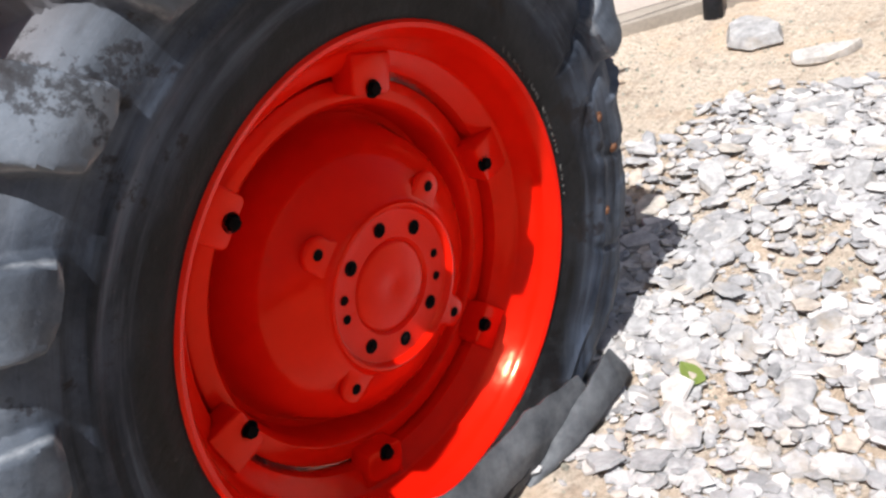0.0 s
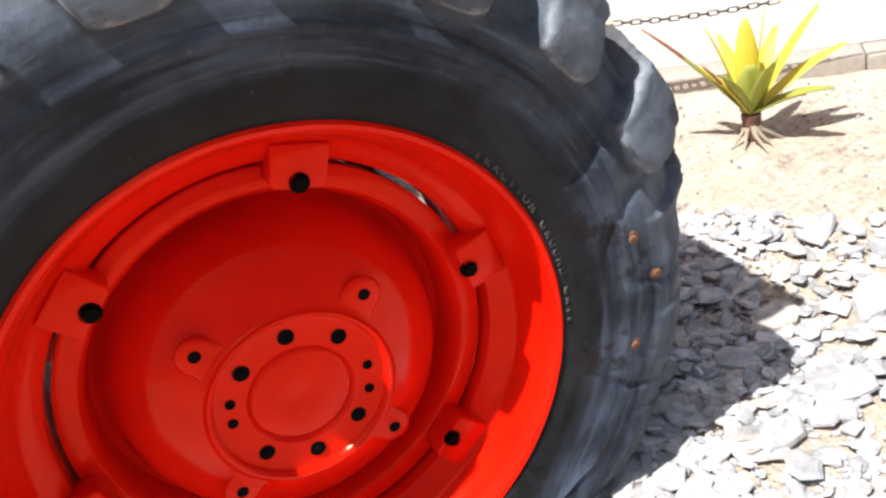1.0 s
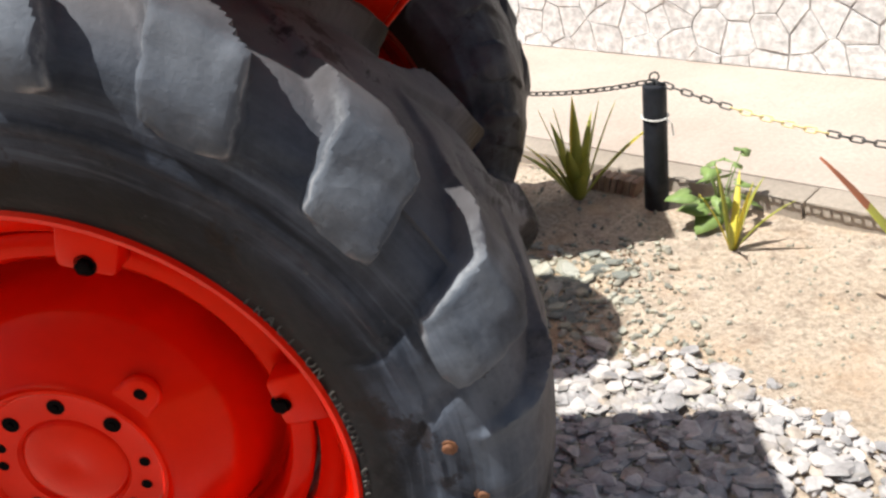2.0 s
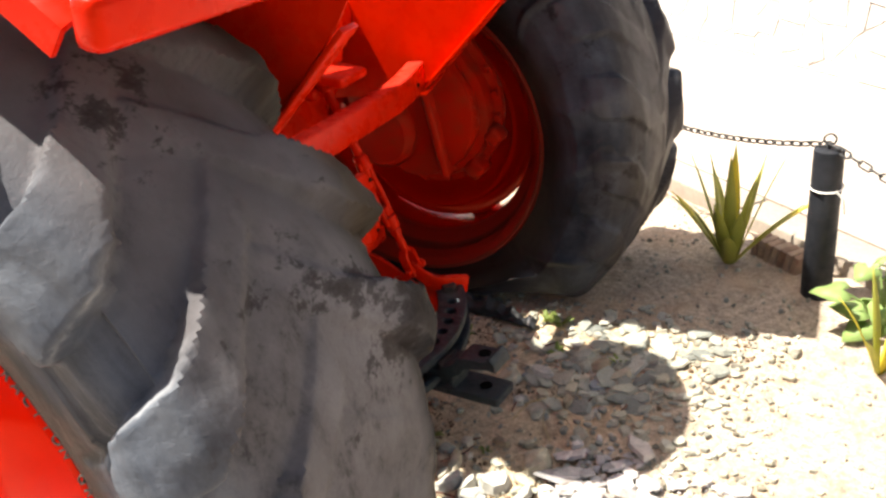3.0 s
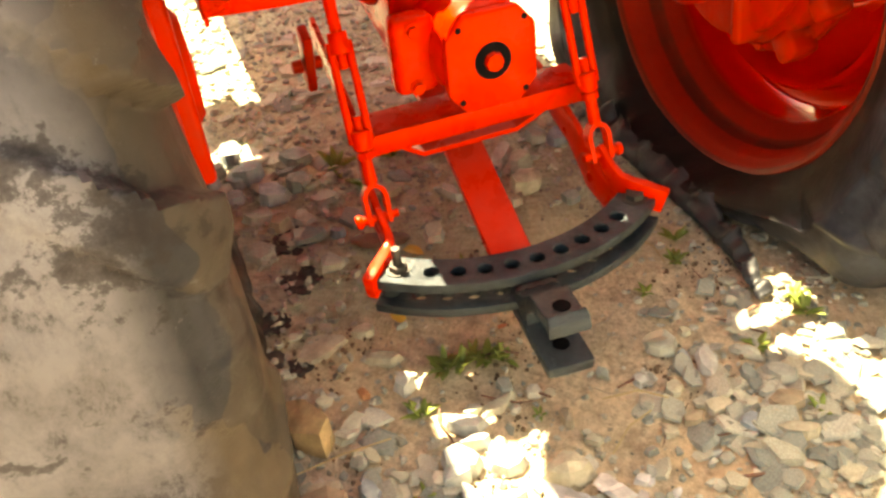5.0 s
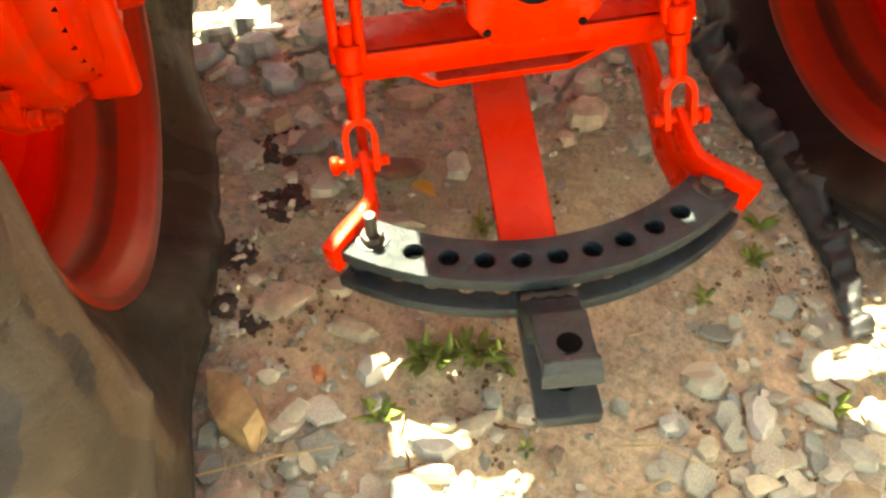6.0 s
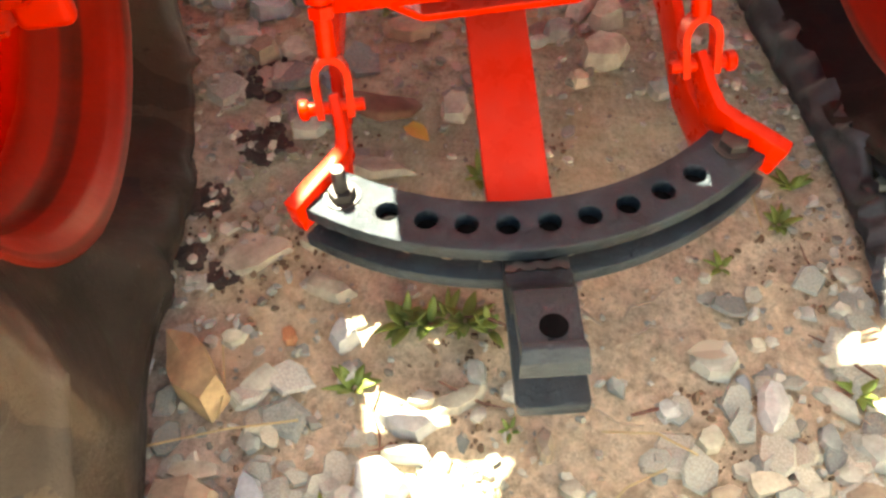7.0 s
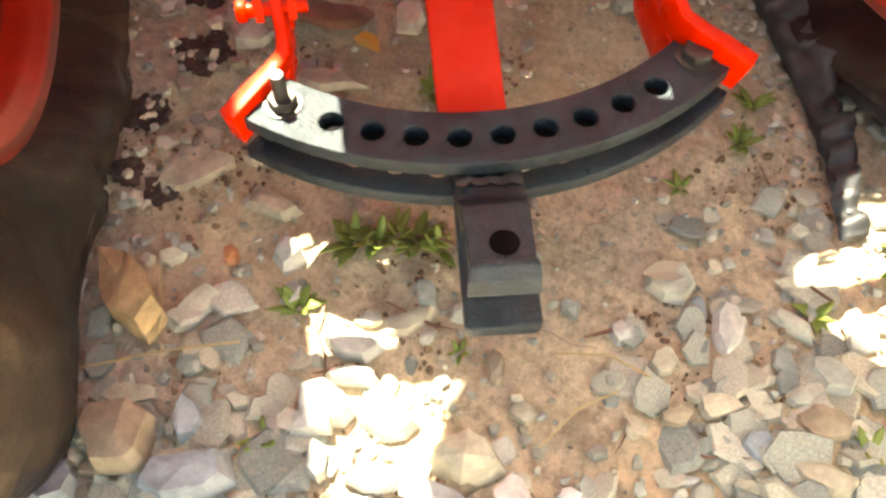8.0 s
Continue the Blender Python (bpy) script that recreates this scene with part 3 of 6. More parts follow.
def tyre_mesh(shift, seed, bulge_out, bulge_in, low_in, material, sag=0.0):
    prof = tyre_profile()
    n, k = 960, len(prof)
    off = Vector((seed * 3.1, seed * 1.7, seed * 0.9))
    nrm = []
    for j in range(k):
        a, b = prof[max(j - 1, 0)], prof[min(j + 1, k - 1)]
        t = Vector((b[0] - a[0], b[1] - a[1])).normalized()
        nrm.append((t.y, -t.x))
    room_at = [bar_room(r, y, abs(nr), abs(ny)) for (r, y, s), (nr, ny) in zip(prof, nrm)]
    vs, bars = [], []
    for i in range(n):
        th = 2 * math.pi * i / n
        c, sn = math.cos(th), math.sin(th)
        down = HZ / -sn if sn < -0.3 else 9.9
        for j, (r, y, s) in enumerate(prof):
            f = lug_height(th, s, shift)
            # the lower bars are pressed and worn away, the inner ones are low
            f *= 0.10 + 0.90 * (step(sn, 0.06, 0.24) if c > 0 else step(sn, -0.62, -0.45))
            bars.append(f)
            h = f * room_at[j]
            if s > 0:
                h *= low_in
            p3 = Vector((c * r, y, sn * r)) * 6 + off
            wear = 1.0 + 0.16 * noise.noise(p3 * 1.3) - 0.16 * max(0, noise.noise(p3 * 3.1))
            h = h * wear + 0.0022 * noise.noise(p3 * 2.4)
            nr, ny = nrm[j]
            if nr * (1 if abs(s) < 0.25 else 0) < -0.2:
                nr, ny = -nr, -ny
            rr, yy = r + abs(nr) * h, y + (math.copysign(abs(ny), y) if y else 0) * h
            # a moulded ring on the side wall
            if 0.225 < abs(s) < 0.40:
                yy += math.copysign(-0.006 * math.exp(-((r - 0.543) / 0.007) ** 2), y)
            # folds and scuffs in the slack outer wall
            if s < -0.19 and c > 0.3 and y < 0:
                q = abs(noise.noise(p3 * 0.9 + Vector((3, 1, 8))))
                yy += step(c, 0.55, 0.85) * step(r, 0.46, 0.54) * (0.007 * math.exp(-(q / 0.05) ** 2) - 0.004 * noise.noise(p3 * 2.2))
            # creases in the slack inner wall
            if s > 0.16 and sag:
                q = abs(noise.noise(p3 * 0.55 + Vector((11, 4, 2))))
                yy += step(r, 0.45, 0.54) * (0.011 * math.exp(-(q / 0.045) ** 2) + 0.006 * noise.noise(p3 * 0.8))
            # the soft tyre leans in below
            if y > 0 and sag:
                yy += sag * step(y, 0.0, 0.12) * step(r, 0.45, 0.56) * (1 - step(sn, 0.2, 0.6)) * step(sn, -0.80, -0.55)
            # its tread slumps outwards towards the ground
            if sag and c > 0:
                rr += 3.0 * sag * step(-sn, 0.15, 0.58) * step(c, 0.05, 0.40) * step(s, -0.02, 0.12) * step(r, 0.45, 0.60)
            # the flat part on the ground
            room = (down - 0.412) / (CROWN + 0.03 - 0.412)
            if room < 1:
                squash = max(room, 0.10)
                lift = (rr - 0.412) / (CROWN + 0.03 - 0.412)
                rr2 = 0.412 + max(0.0, rr - 0.412) * squash if rr > 0.412 else rr
                belly = math.sin(math.pi * max(0.0, min(1.0, max(lift, 0.0) ** 0.8)))
                fold = 1 + 0.55 * noise.noise(Vector((th * 5.5, lift * 2.0 + (3 if y > 0 else 0), seed)))
                push = (1 - squash) ** 1.3 * (bulge_out if y < 0 else bulge_in) * (0.45 + 0.75 * belly) * fold
                flat = step(lift, 0.0, 0.35)
                yy += math.copysign(push * flat, y)
                rr = rr2 + 0.012 * (1 - squash) * flat * noise.noise(Vector((th * 9, s * 9, seed + 4)))
            vs.append((c * rr, yy, sn * rr))
    fs = [(i * k + j, ((i + 1) % n) * k + j, ((i + 1) % n) * k + j + 1, i * k + j + 1) for i in range(n) for j in range(k - 1)]
    me = mesh_of("tyre", vs, fs, material)
    bm = bmesh.new()
    bm.from_mesh(me)
    bmesh.ops.recalc_face_normals(bm, faces=bm.faces)
    bm.to_mesh(me)
    bm.free()
    me.attributes.new("bar", "FLOAT", "POINT").data.foreach_set("value", bars)
    for p in me.polygons:
        p.use_smooth = True
    me.set_sharp_from_angle(angle=radians(50))
    return me


def curved_text(body, radius, mid, size, y, parent):
    """Raised letters along a circle on the outer side wall."""
    n = len(body)
    for i, ch in enumerate(body):
        if ch == " ":
            continue
        cu = bpy.data.curves.new("letter", "FONT")
        cu.body, cu.size, cu.extrude, cu.align_x = ch, size, 0.0012, "CENTER"
        ob = bpy.data.objects.new("letter", cu)
        scene.collection.objects.link(ob)
        me = bpy.data.meshes.new_from_object(ob.evaluated_get(bpy.context.evaluated_depsgraph_get()))
        scene.collection.objects.unlink(ob)
        bpy.data.objects.remove(ob)
        a = mid - (i - (n - 1) / 2) * size * 0.97 / radius
        me.materials.clear()
        me.materials.append(RUBBER_PALE)
        done = new("letter", me)
        done.parent = parent
        done.matrix_basis = Matrix.Translation((radius * math.cos(a), y, radius * math.sin(a))) @ Matrix.Rotation(-(a - math.pi / 2), 4, "Y") @ Matrix.Rotation(math.pi / 2 - 0.35, 4, "X")


DISC_ANG = radians(10.4)        # one of the six clamps
BOLT_ANG = radians(40.0)        # one of the wheel bolts


def ring_at(r, a, y):
    return Vector((r * math.cos(a), y, r * math.sin(a)))


def wheel(name, place, shift, seed, outer, label):
    """A wheel whose outer side looks along local -y; the origin lies on the axle, in the plane YW=0."""
    disc = [(0.334, 0.066), (0.334, 0.055), (0.328, 0.051), (0.301, 0.051), (0.294, 0.057), (0.289, 0.080), (0.283, 0.118), (0.274, 0.126), (0.264, 0.110), (0.254, 0.066), (0.241, 0.037), (0.226, 0.019), (0.206, 0.004), (0.186, -0.008), (0.166, -0.019), (0.150, -0.025), (0.1435, -0.029), (0.1405, -0.036), (0.136, -0.037), (0.132, -0.033), (0.129, -0.026), (0.124, -0.0245), (0.083, -0.0245), (0.0795, -0.020), (0.0775, -0.018), (0.075, -0.021), (0.070, -0.0235), (0.045, -0.025), (0.020, -0.027), (0.012, -0.024), (0.0005, -0.024)]
    back = [(r, y + 0.009) for r, y in disc[::-1]]
    pts = disc + back
    w = part(name, bm_spin([(r, y - YW) for r, y in pts], 120), RED_WHEEL, tractor, label, smooth=38)
    w.matrix_basis = place
    rim = [(0.413, -0.070), (0.420, -0.073), (0.425, -0.068), (0.423, -0.058), (0.412, -0.051), (0.4065, -0.045), (0.4045, -0.034), (0.4070, -0.026), (0.4030, -0.016), (0.3950, -0.008), (0.3935, 0.002), (0.3955, 0.008), (0.3900, 0.013), (0.3830, 0.018), (0.372, 0.024), (0.351, 0.046), (0.350, 0.066), (0.350, 0.155), (0.354, 0.172), (0.384, 0.196), (0.390, 0.215), (0.398, 0.255), (0.405, 0.262), (0.412, 0.270), (0.423, 0.278), (0.425, 0.288), (0.420, 0.293), (0.413, 0.290)]
    inn = [(0.404, 0.276), (0.396, 0.266), (0.389, 0.258), (0.381, 0.217), (0.375, 0.203), (0.347, 0.178), (0.342, 0.158), (0.342, 0.058), (0.346, 0.036), (0.366, 0.017), (0.377, 0.012), (0.3835, 0.003), (0.385, -0.008), (0.395, -0.020), (0.3975, -0.040), (0.404, -0.054)]
    part("rim", bm_spin([(r, y - YW) for r, y in rim + inn], 132, True), RED_WHEEL, w, smooth=35)
    ty = new("tyre", tyre_mesh(shift, seed, *outer))
    ty.parent = w
    ty["label"] = "worn, cracked and flat black rubber tractor tyre"
    for i in range(6):
        a = DISC_ANG + i * math.pi / 3
        m = Matrix.Rotation(-a, 4, "Y") @ Matrix.Translation((0, -YW, 0))
        plate = bm_poly([(0.309, -0.034), (0.315, -0.041), (0.374, -0.043), (0.374, 0.043), (0.315, 0.041), (0.309, 0.034)], 0.050, m @ Matrix.Translation((0, 0.056, 0)) @ Matrix.Rotation(math.pi / 2, 4, "X"), 0.005)
        clamp = part("rim_clamp", plate, RED_WHEEL, w, smooth=40)
        nut = m @ Matrix.Translation((0.319, 0.008, 0)) @ Matrix.Rotation(math.pi / 2, 4, "X")
        part("clamp_nut", hexbolt(nut, 0.0115, 0.012), HOLE, clamp, "dark clamp nut")
    for i in range(8):
        a = BOLT_ANG + i * math.pi / 4
        if i in (3, 4 + 3):
            continue
        m = Matrix.Translation(ring_at(0.104, a, -0.0246 - YW)) @ Matrix.Rotation(math.pi / 2, 4, "X")
        part("wheel_bolt_hole", join(bm_tube(0.0125, 0.0125, 0.0012, m, 20), bm_tube(0.006, 0.005, 0.004, m, 6)), HOLE, w, "black wheel bolt recess")
    for a in (-0.02, -0.42, math.pi - 0.38, math.pi - 0.07):
        m = Matrix.Translation(ring_at(0.106, a, -0.0246 - YW)) @ Matrix.Rotation(math.pi / 2, 4, "X")
        part("small_hole", bm_tube(0.008, 0.008, 0.001, m, 16), HOLE, w)
    for i in range(4):
        a = BOLT_ANG + i * math.pi / 2
        m = Matrix.Rotation(-a, 4, "Y") @ Matrix.Translation((0, -0.0175 - YW, 0)) @ Matrix.Rotation(math.pi / 2, 4, "X")
        ear = [(0.138, -0.046), (0.150, -0.034)] + [(0.174 + 0.030 * math.cos(k), 0.030 * math.sin(k)) for k in (-1.9, -1.4, -0.9, -0.45, 0.0, 0.45, 0.9, 1.4, 1.9)] + [(0.150, 0.034), (0.138, 0.046)]
        boss = part("boss", bm_poly(ear, 0.014, m @ Matrix.Translation((0, 0, -0.007)), 0.0062), RED_WHEEL, w, smooth=50)
        mh = m @ Matrix.Translation((0.177, 0, 0.007))
        part("boss_hole", bm_tube(0.0095, 0.0095, 0.0008, mh, 16), HOLE, boss)
    return w


left = wheel("rear_wheel", Matrix.Translation((HX, YW, HZ)), radians(9.4), 1.0, (-0.062, 0.055, 0.92, RUBBER, 0.028), "red steel wheel with six rim clamps and a flat tyre")
curved_text("TRACTION GROUND GRIP", 0.4290, radians(15.3), 0.0190, -0.1855, left)
wheel("rear_wheel", Matrix.Translation((HX, 2 * YC - YW, HZ)) @ Matrix.Rotation(math.pi, 4, "Z"), radians(2.0), 2.0, (0.07, 0.060, 0.30, RUBBER_DARK, 0.035), "red steel wheel with six rim clamps and a flat tyre")



def flap(name, line, thick, seed, label, parent, material=None, crumple=0.0):
    """A torn strip of rubber: line holds (x, y at the foot, y at the top, z at the top)."""
    n, k = 90, 8
    vs, fs = [], []
    for i in range(n + 1):
        t = i / n * (len(line) - 1)
        a, b = line[min(int(t), len(line) - 2)], line[min(int(t), len(line) - 2) + 1]
        x, y0, y1, z1 = (p + (q - p) * (t - min(int(t), len(line) - 2)) for p, q in zip(a, b))
        y1 += crumple * 0.9 * noise.noise((x * 17, seed, 5))
        z1 += crumple * (noise.noise((x * 14, seed, 8)) + 0.8 * noise.noise((x * 37, seed, 1)))
        z1 *= 1 + 0.10 * noise.noise((x * 9, seed, 0)) + 0.06 * noise.noise((x * 28, seed, 3))
        side = 1 if y1 > y0 else -1
        for face in (0, 1):
            for j in range(k + 1):
                u = j / k
                bulge = math.sin(math.pi * u) * 0.018
                th = thick * (0.35 + 0.65 * math.sin(math.pi * min(1.0, u * 0.9 + 0.1))) * (0.7 + 0.3 * noise.noise((x * 15, u * 3, seed)))
                y = y0 + (y1 - y0) * u - side * bulge + (side * th if face else 0)
                vs.append((x + 0.004 * noise.noise((x * 30, u * 4, seed + face)), y + crumple * 0.7 * u * noise.noise((x * 32, u * 4, seed + 2)) + 0.006 * noise.noise((x * 8, u * 5, seed + 9)) + 0.0015 * noise.noise((x * 40, u * 9, seed + 5)), 0.004 + (z1 - 0.004) * u - (0.006 if face else 0)))
    w = 2 * (k + 1)
    for i in range(n):
        for f in (0, 1):
            for j in range(k):
                p = i * w + f * (k + 1) + j
                fs.append((p, p + 1, p + w + 1, p + w))
        for j in (0, k):
            p, q = i * w + j, i * w + (k + 1) + j
            fs.append((p, q, q + w, p + w))
    for i in (0, n):
        for j in range(k):
            p, q = i * w + j, i * w + (k + 1) + j
            fs.append((p, p + 1, q + 1, q))
    me = mesh_of(name, vs, fs, material or RUBBER_OLD)
    bm = bmesh.new()
    bm.from_mesh(me)
    ob = part(name, bm, material or RUBBER_OLD, None, label, smooth=75)
    ob.parent = tractor
    return ob


flap("torn_flap", [(0.02, -0.120, -0.095, 0.150), (0.18, -0.132, -0.108, 0.152), (0.31, -0.142, -0.122, 0.136), (0.425, -0.142, -0.128, 0.128), (0.53, -0.148, -0.136, 0.128), (0.605, -0.156, -0.146, 0.124), (0.637, -0.152, -0.145, 0.112), (0.650, -0.148, -0.142, 0.080)], 0.030, 2.0, "torn strip of side wall folded out of the flat tyre", tractor)
flap("torn_flap", [(0.42, -0.148, -0.140, 0.012), (0.48, -0.168, -0.156, 0.035), (0.55, -0.182, -0.164, 0.070), (0.62, -0.186, -0.168, 0.098), (0.70, -0.186, -0.166, 0.112), (0.735, -0.180, -0.158, 0.100), (0.762, -0.172, -0.152, 0.060)], 0.022, 7.0, "torn strip of side wall folded out of the flat tyre", tractor)
flap("torn_flap", [(0.10, 1.300, 1.325, 0.080), (0.26, 1.298, 1.325, 0.075), (0.46, 1.302, 1.328, 0.065), (0.60, 1.296, 1.320, 0.052), (0.70, 1.286, 1.310, 0.042), (0.755, 1.276, 1.295, 0.032), (0.785, 1.268, 1.280, 0.014)], 0.016, 5.0, "torn black strip of side wall folded out of the flat tyre", tractor, RUBBER_BLACK, 0.030)

# studs and torn patches on the left side wall
for a, r in ((4.5, 0.554), (-3.6, 0.590), (-16.3, 0.55)):
    m = Matrix.Translation(ring_at(r, radians(a), -0.2030)) @ Matrix.Rotation(math.pi / 2 + 0.1, 4, "X")
    part("rusty_stud", join(bm_tube(0.009, 0.007, 0.006, m, 14, 0.002), bm_tube(0.013, 0.012, 0.002, m, 18)), RUST, left, "rusty repair bolt in the side wall")


def fender(mirror):
    """Inner plate, curved top and rear flange over one wheel. mirror: 1 for the left, -1 for the right."""
    def Y(y):
        return y if mirror > 0 else 2 * YC - y
    yin = 0.415
    arc = [radians(a) for a in range(48, 170, 4)]
    rt = 0.865
    edge = [(HX + rt * math.cos(a), HZ + rt * math.sin(a)) for a in arc]
    outline = [(0.535, 0.650), (0.60, 0.72), (0.74, 0.85), (0.90, 1.02), (0.945, 1.085)] + edge + [(-0.35, 0.62), (-0.10, 0.60), (0.30, 0.64)]
    bm = bmesh.new()
    for y in (yin, yin + 0.006):
        bm.faces.new([bm.verts.new((x, Y(y), z)) for x, z in outline])
    bm.verts.ensure_lookup_table()
    n = len(outline)
    for i in range(n):
        bm.faces.new((bm.verts[i], bm.verts[(i + 1) % n], bm.verts[n + (i + 1) % n], bm.verts[n + i]))
    f = part("fender", bm, RED, tractor, "red painted sheet-metal mudguard plate")
    top = bmesh.new()
    rows = []
    for a in arc:
        c, s = math.cos(a), math.sin(a)
        prof = [(rt - 0.045, -0.040), (rt - 0.012, -0.038), (rt, -0.020), (rt + 0.004, 0.15), (rt, yin), (rt - 0.006, yin), (rt - 0.002, 0.15), (rt - 0.006, -0.016), (rt - 0.018, -0.032), (rt - 0.045, -0.034)]
        rows.append([top.verts.new((HX + r * c, Y(y), HZ + r * s)) for r, y in prof])
    for p, q in zip(rows, rows[1:]):
        for j in range(10):
            top.faces.new((p[j], q[j], q[(j + 1) % 10], p[(j + 1) % 10]))
    top.faces.new(rows[0])
    top.faces.new(rows[-1][::-1])
    part("fender_top", top, RED, f, smooth=50)
    lip = bm_box((0.034, yin + 0.040, 0.050), Matrix.Translation((0.962, Y((yin - 0.040) / 2), 1.118)) @ Matrix.Rotation(0.15, 4, "Y"), 0.011, 3)
    part("rear_lip", lip, RED, f, smooth=40)
    flange = bm_sweep([(0.535, Y(yin + 0.018), 0.668), (0.60, Y(yin + 0.018), 0.728), (0.74, Y(yin + 0.018), 0.858), (0.905, Y(yin + 0.018), 1.01)], 0.042, 0.010, up=(0.6, 0, -0.7))
    part("edge_flange", soften(flange, 0.003), RED, f, smooth=40)
    return f


fender(1)
fender(-1)

# the bar that ties the mudguards
beam = join(soften(bm_sweep([(0.512, 0.425, 0.688), (0.530, 0.53, 0.688), (0.535, 0.60, 0.688), (0.535, 1.10, 0.688), (0.530, 1.17, 0.692), (0.512, 1.275, 0.70)], 0.010, 0.062), 0.003),
            soften(bm_sweep([(0.494, 0.425, 0.716), (0.512, 0.53, 0.716), (0.517, 0.60, 0.716), (0.517, 1.10, 0.716), (0.512, 1.17, 0.720), (0.494, 1.275, 0.728)], 0.042, 0.010), 0.003))
beam.transform(Matrix.Translation((0.027, -0.011, 0.008)))
beam_ob = part("tie_bar", beam, RED, tractor, "red angle-iron bar between the mudguards", smooth=40)
for y in (0.471, 1.204):
    part("bar_hole", bm_tube(0.006, 0.006, 0.0015, Matrix.Translation((0.5545, y, 0.698)) @ Matrix.Rotation(math.pi / 2, 4, "Y"), 14), HOLE, beam_ob)

# centre housing
def spun_x(profile, at, n=48):
    """A profile of (radius, x) turned about the x axis through a place."""
    bm = bm_spin(profile, n)
    bm.transform(Matrix.Translation(at) @ Matrix.Rotation(-math.pi / 2, 4, "Z"))
    return bm


body = join(bm_box((0.60, 0.40, 0.40), Matrix.Translation((0.08, 0.86, 0.74)), 0.07, 4),
            bm_box((1.6, 0.34, 0.36), Matrix.Translation((-0.85, YC, 0.70)), 0.05, 3))
house = part("rear_housing", body, RED, tractor, "red cast-iron rear transmission housing", smooth=40)
lid = bm_spin([(0.001, -0.175), (0.150, -0.175), (0.158, -0.165), (0.158, 0.140), (0.168, 0.145), (0.168, 0.172), (0.160, 0.178), (0.160, 0.200), (0.001, 0.205)], 56)
lid.transform(Matrix.Translation((0.255, 0.885, 0.785)))
part("domed_lid", lid, RED, house, "rounded red lid of the hydraulic housing", smooth=40)
cover = part("rear_cover", bm_box((0.05, 0.30, 0.26), Matrix.Translation((0.385, 0.875, 0.755)) @ Matrix.Rotation(-0.12, 4, "Y"), 0.022, 4), RED, house, smooth=40)
for y, z in ((0.745, 0.86), (0.742, 0.79), (0.742, 0.72), (0.755, 0.655), (0.83, 0.645), (0.91, 0.645), (0.99, 0.655), (1.005, 0.76), (0.83, 0.865), (0.92, 0.868)):
    part("cover_bolt", hexbolt(Matrix.Translation((0.4085 + (0.755 - z) * 0.12, y, z)) @ Matrix.Rotation(math.pi / 2 - 0.12, 4, "Y"), 0.011, 0.012), RED, cover)
for y, z, r in ((0.80, 0.80, 0.020), (0.955, 0.745, 0.016)):
    part("cast_boss", bm_tube(r, r * 0.85, 0.032, Matrix.Translation((0.405, y, z)) @ Matrix.Rotation(math.pi / 2, 4, "Y"), 20, 0.006), RED, cover, smooth=45)
for side in (-1, 1):
    def yy(v):
        return YC + side * v
    prof = [(0.001, 0.17), (0.175, 0.17), (0.180, 0.185), (0.180, 0.205), (0.152, 0.215), (0.135, 0.25), (0.128, 0.29), (0.064, 0.325), (0.066, 0.50), (0.001, 0.505)] if side > 0 else [(0.001, 0.14), (0.150, 0.14), (0.155, 0.152), (0.155, 0.170), (0.115, 0.180), (0.110, 0.32), (0.062, 0.345), (0.060, 0.40), (0.066, 0.50), (0.001, 0.505)]
    bm = bm_spin([(r, side * y) for r, y in prof], 56)
    bm.transform(Matrix.Translation((0.28 if side > 0 else 0.225, YC, 0.86)))
    part("axle_trumpet", bm, RED, tractor, "red cast axle housing with a bolted flange", smooth=35)
    # drop-gear case inside the rim: a teardrop outline
    (x0, z0, r0), (x1, z1, r1) = (0.28, 0.86, 0.185), (0.440, 0.570, 0.215 if side > 0 else 0.205)
    tilt_a = math.atan2(z1 - z0, x1 - x0)
    def tear(grow):
        pts = []
        for i in range(15):
            a = tilt_a + math.pi / 2 + math.pi * i / 14
            pts.append((x0 + (r0 + grow) * math.cos(a), z0 + (r0 + grow) * math.sin(a)))
        for i in range(21):
            a = tilt_a - math.pi / 2 + math.pi * i / 20
            pts.append((x1 + (r1 + grow) * math.cos(a), z1 + (r1 + grow) * math.sin(a)))
        return pts
    def tear_slab(grow, y0, y1, bevel):
        m = Matrix.Translation((0, yy(y0), 0)) @ Matrix(((1, 0, 0, 0), (0, 0, side, 0), (0, 1, 0, 0), (0, 0, 0, 1)))
        return bm_poly(tear(grow), y1 - y0, m, bevel)
    fd = part("final_drive", join(tear_slab(-0.035, 0.505, 0.56, 0.018), tear_slab(-0.012, 0.545, 0.66, 0.012)), RED_DUSTY, tractor, "red teardrop-shaped drop-gear case inside the wheel", smooth=35)
    part("case_flange", tear_slab(0.012, 0.592, 0.616, 0.004), RED_DUSTY, fd, smooth=35)
    ring = tear(0.0)
    for i in range(1, 36, 2):
        x, z = ring[i]
        m = Matrix.Translation((x, yy(0.591), z)) @ Matrix.Rotation(side * math.pi / 2, 4, "X")
        part("case_bolt", hexbolt(m, 0.010, 0.014), RED_DUSTY, fd)
    for x, z, sc in ((0.585, 0.405, 0.055), (0.650, 0.50, 0.045)) if side > 0 else ():
        part("case_boss", bm_box((sc, 0.06, sc), Matrix.Translation((x, yy(0.572), z)) @ Matrix.Rotation(0.78, 4, "Y"), 0.012, 3), RED_DUSTY, fd, smooth=40)
    part("case_rib", bm_box((0.026, 0.06, 0.40), Matrix.Translation((0.50, yy(0.508), 0.60)) @ Matrix.Rotation(-0.15, 4, "Y"), 0.011, 3), RED_DUSTY, fd, smooth=40)
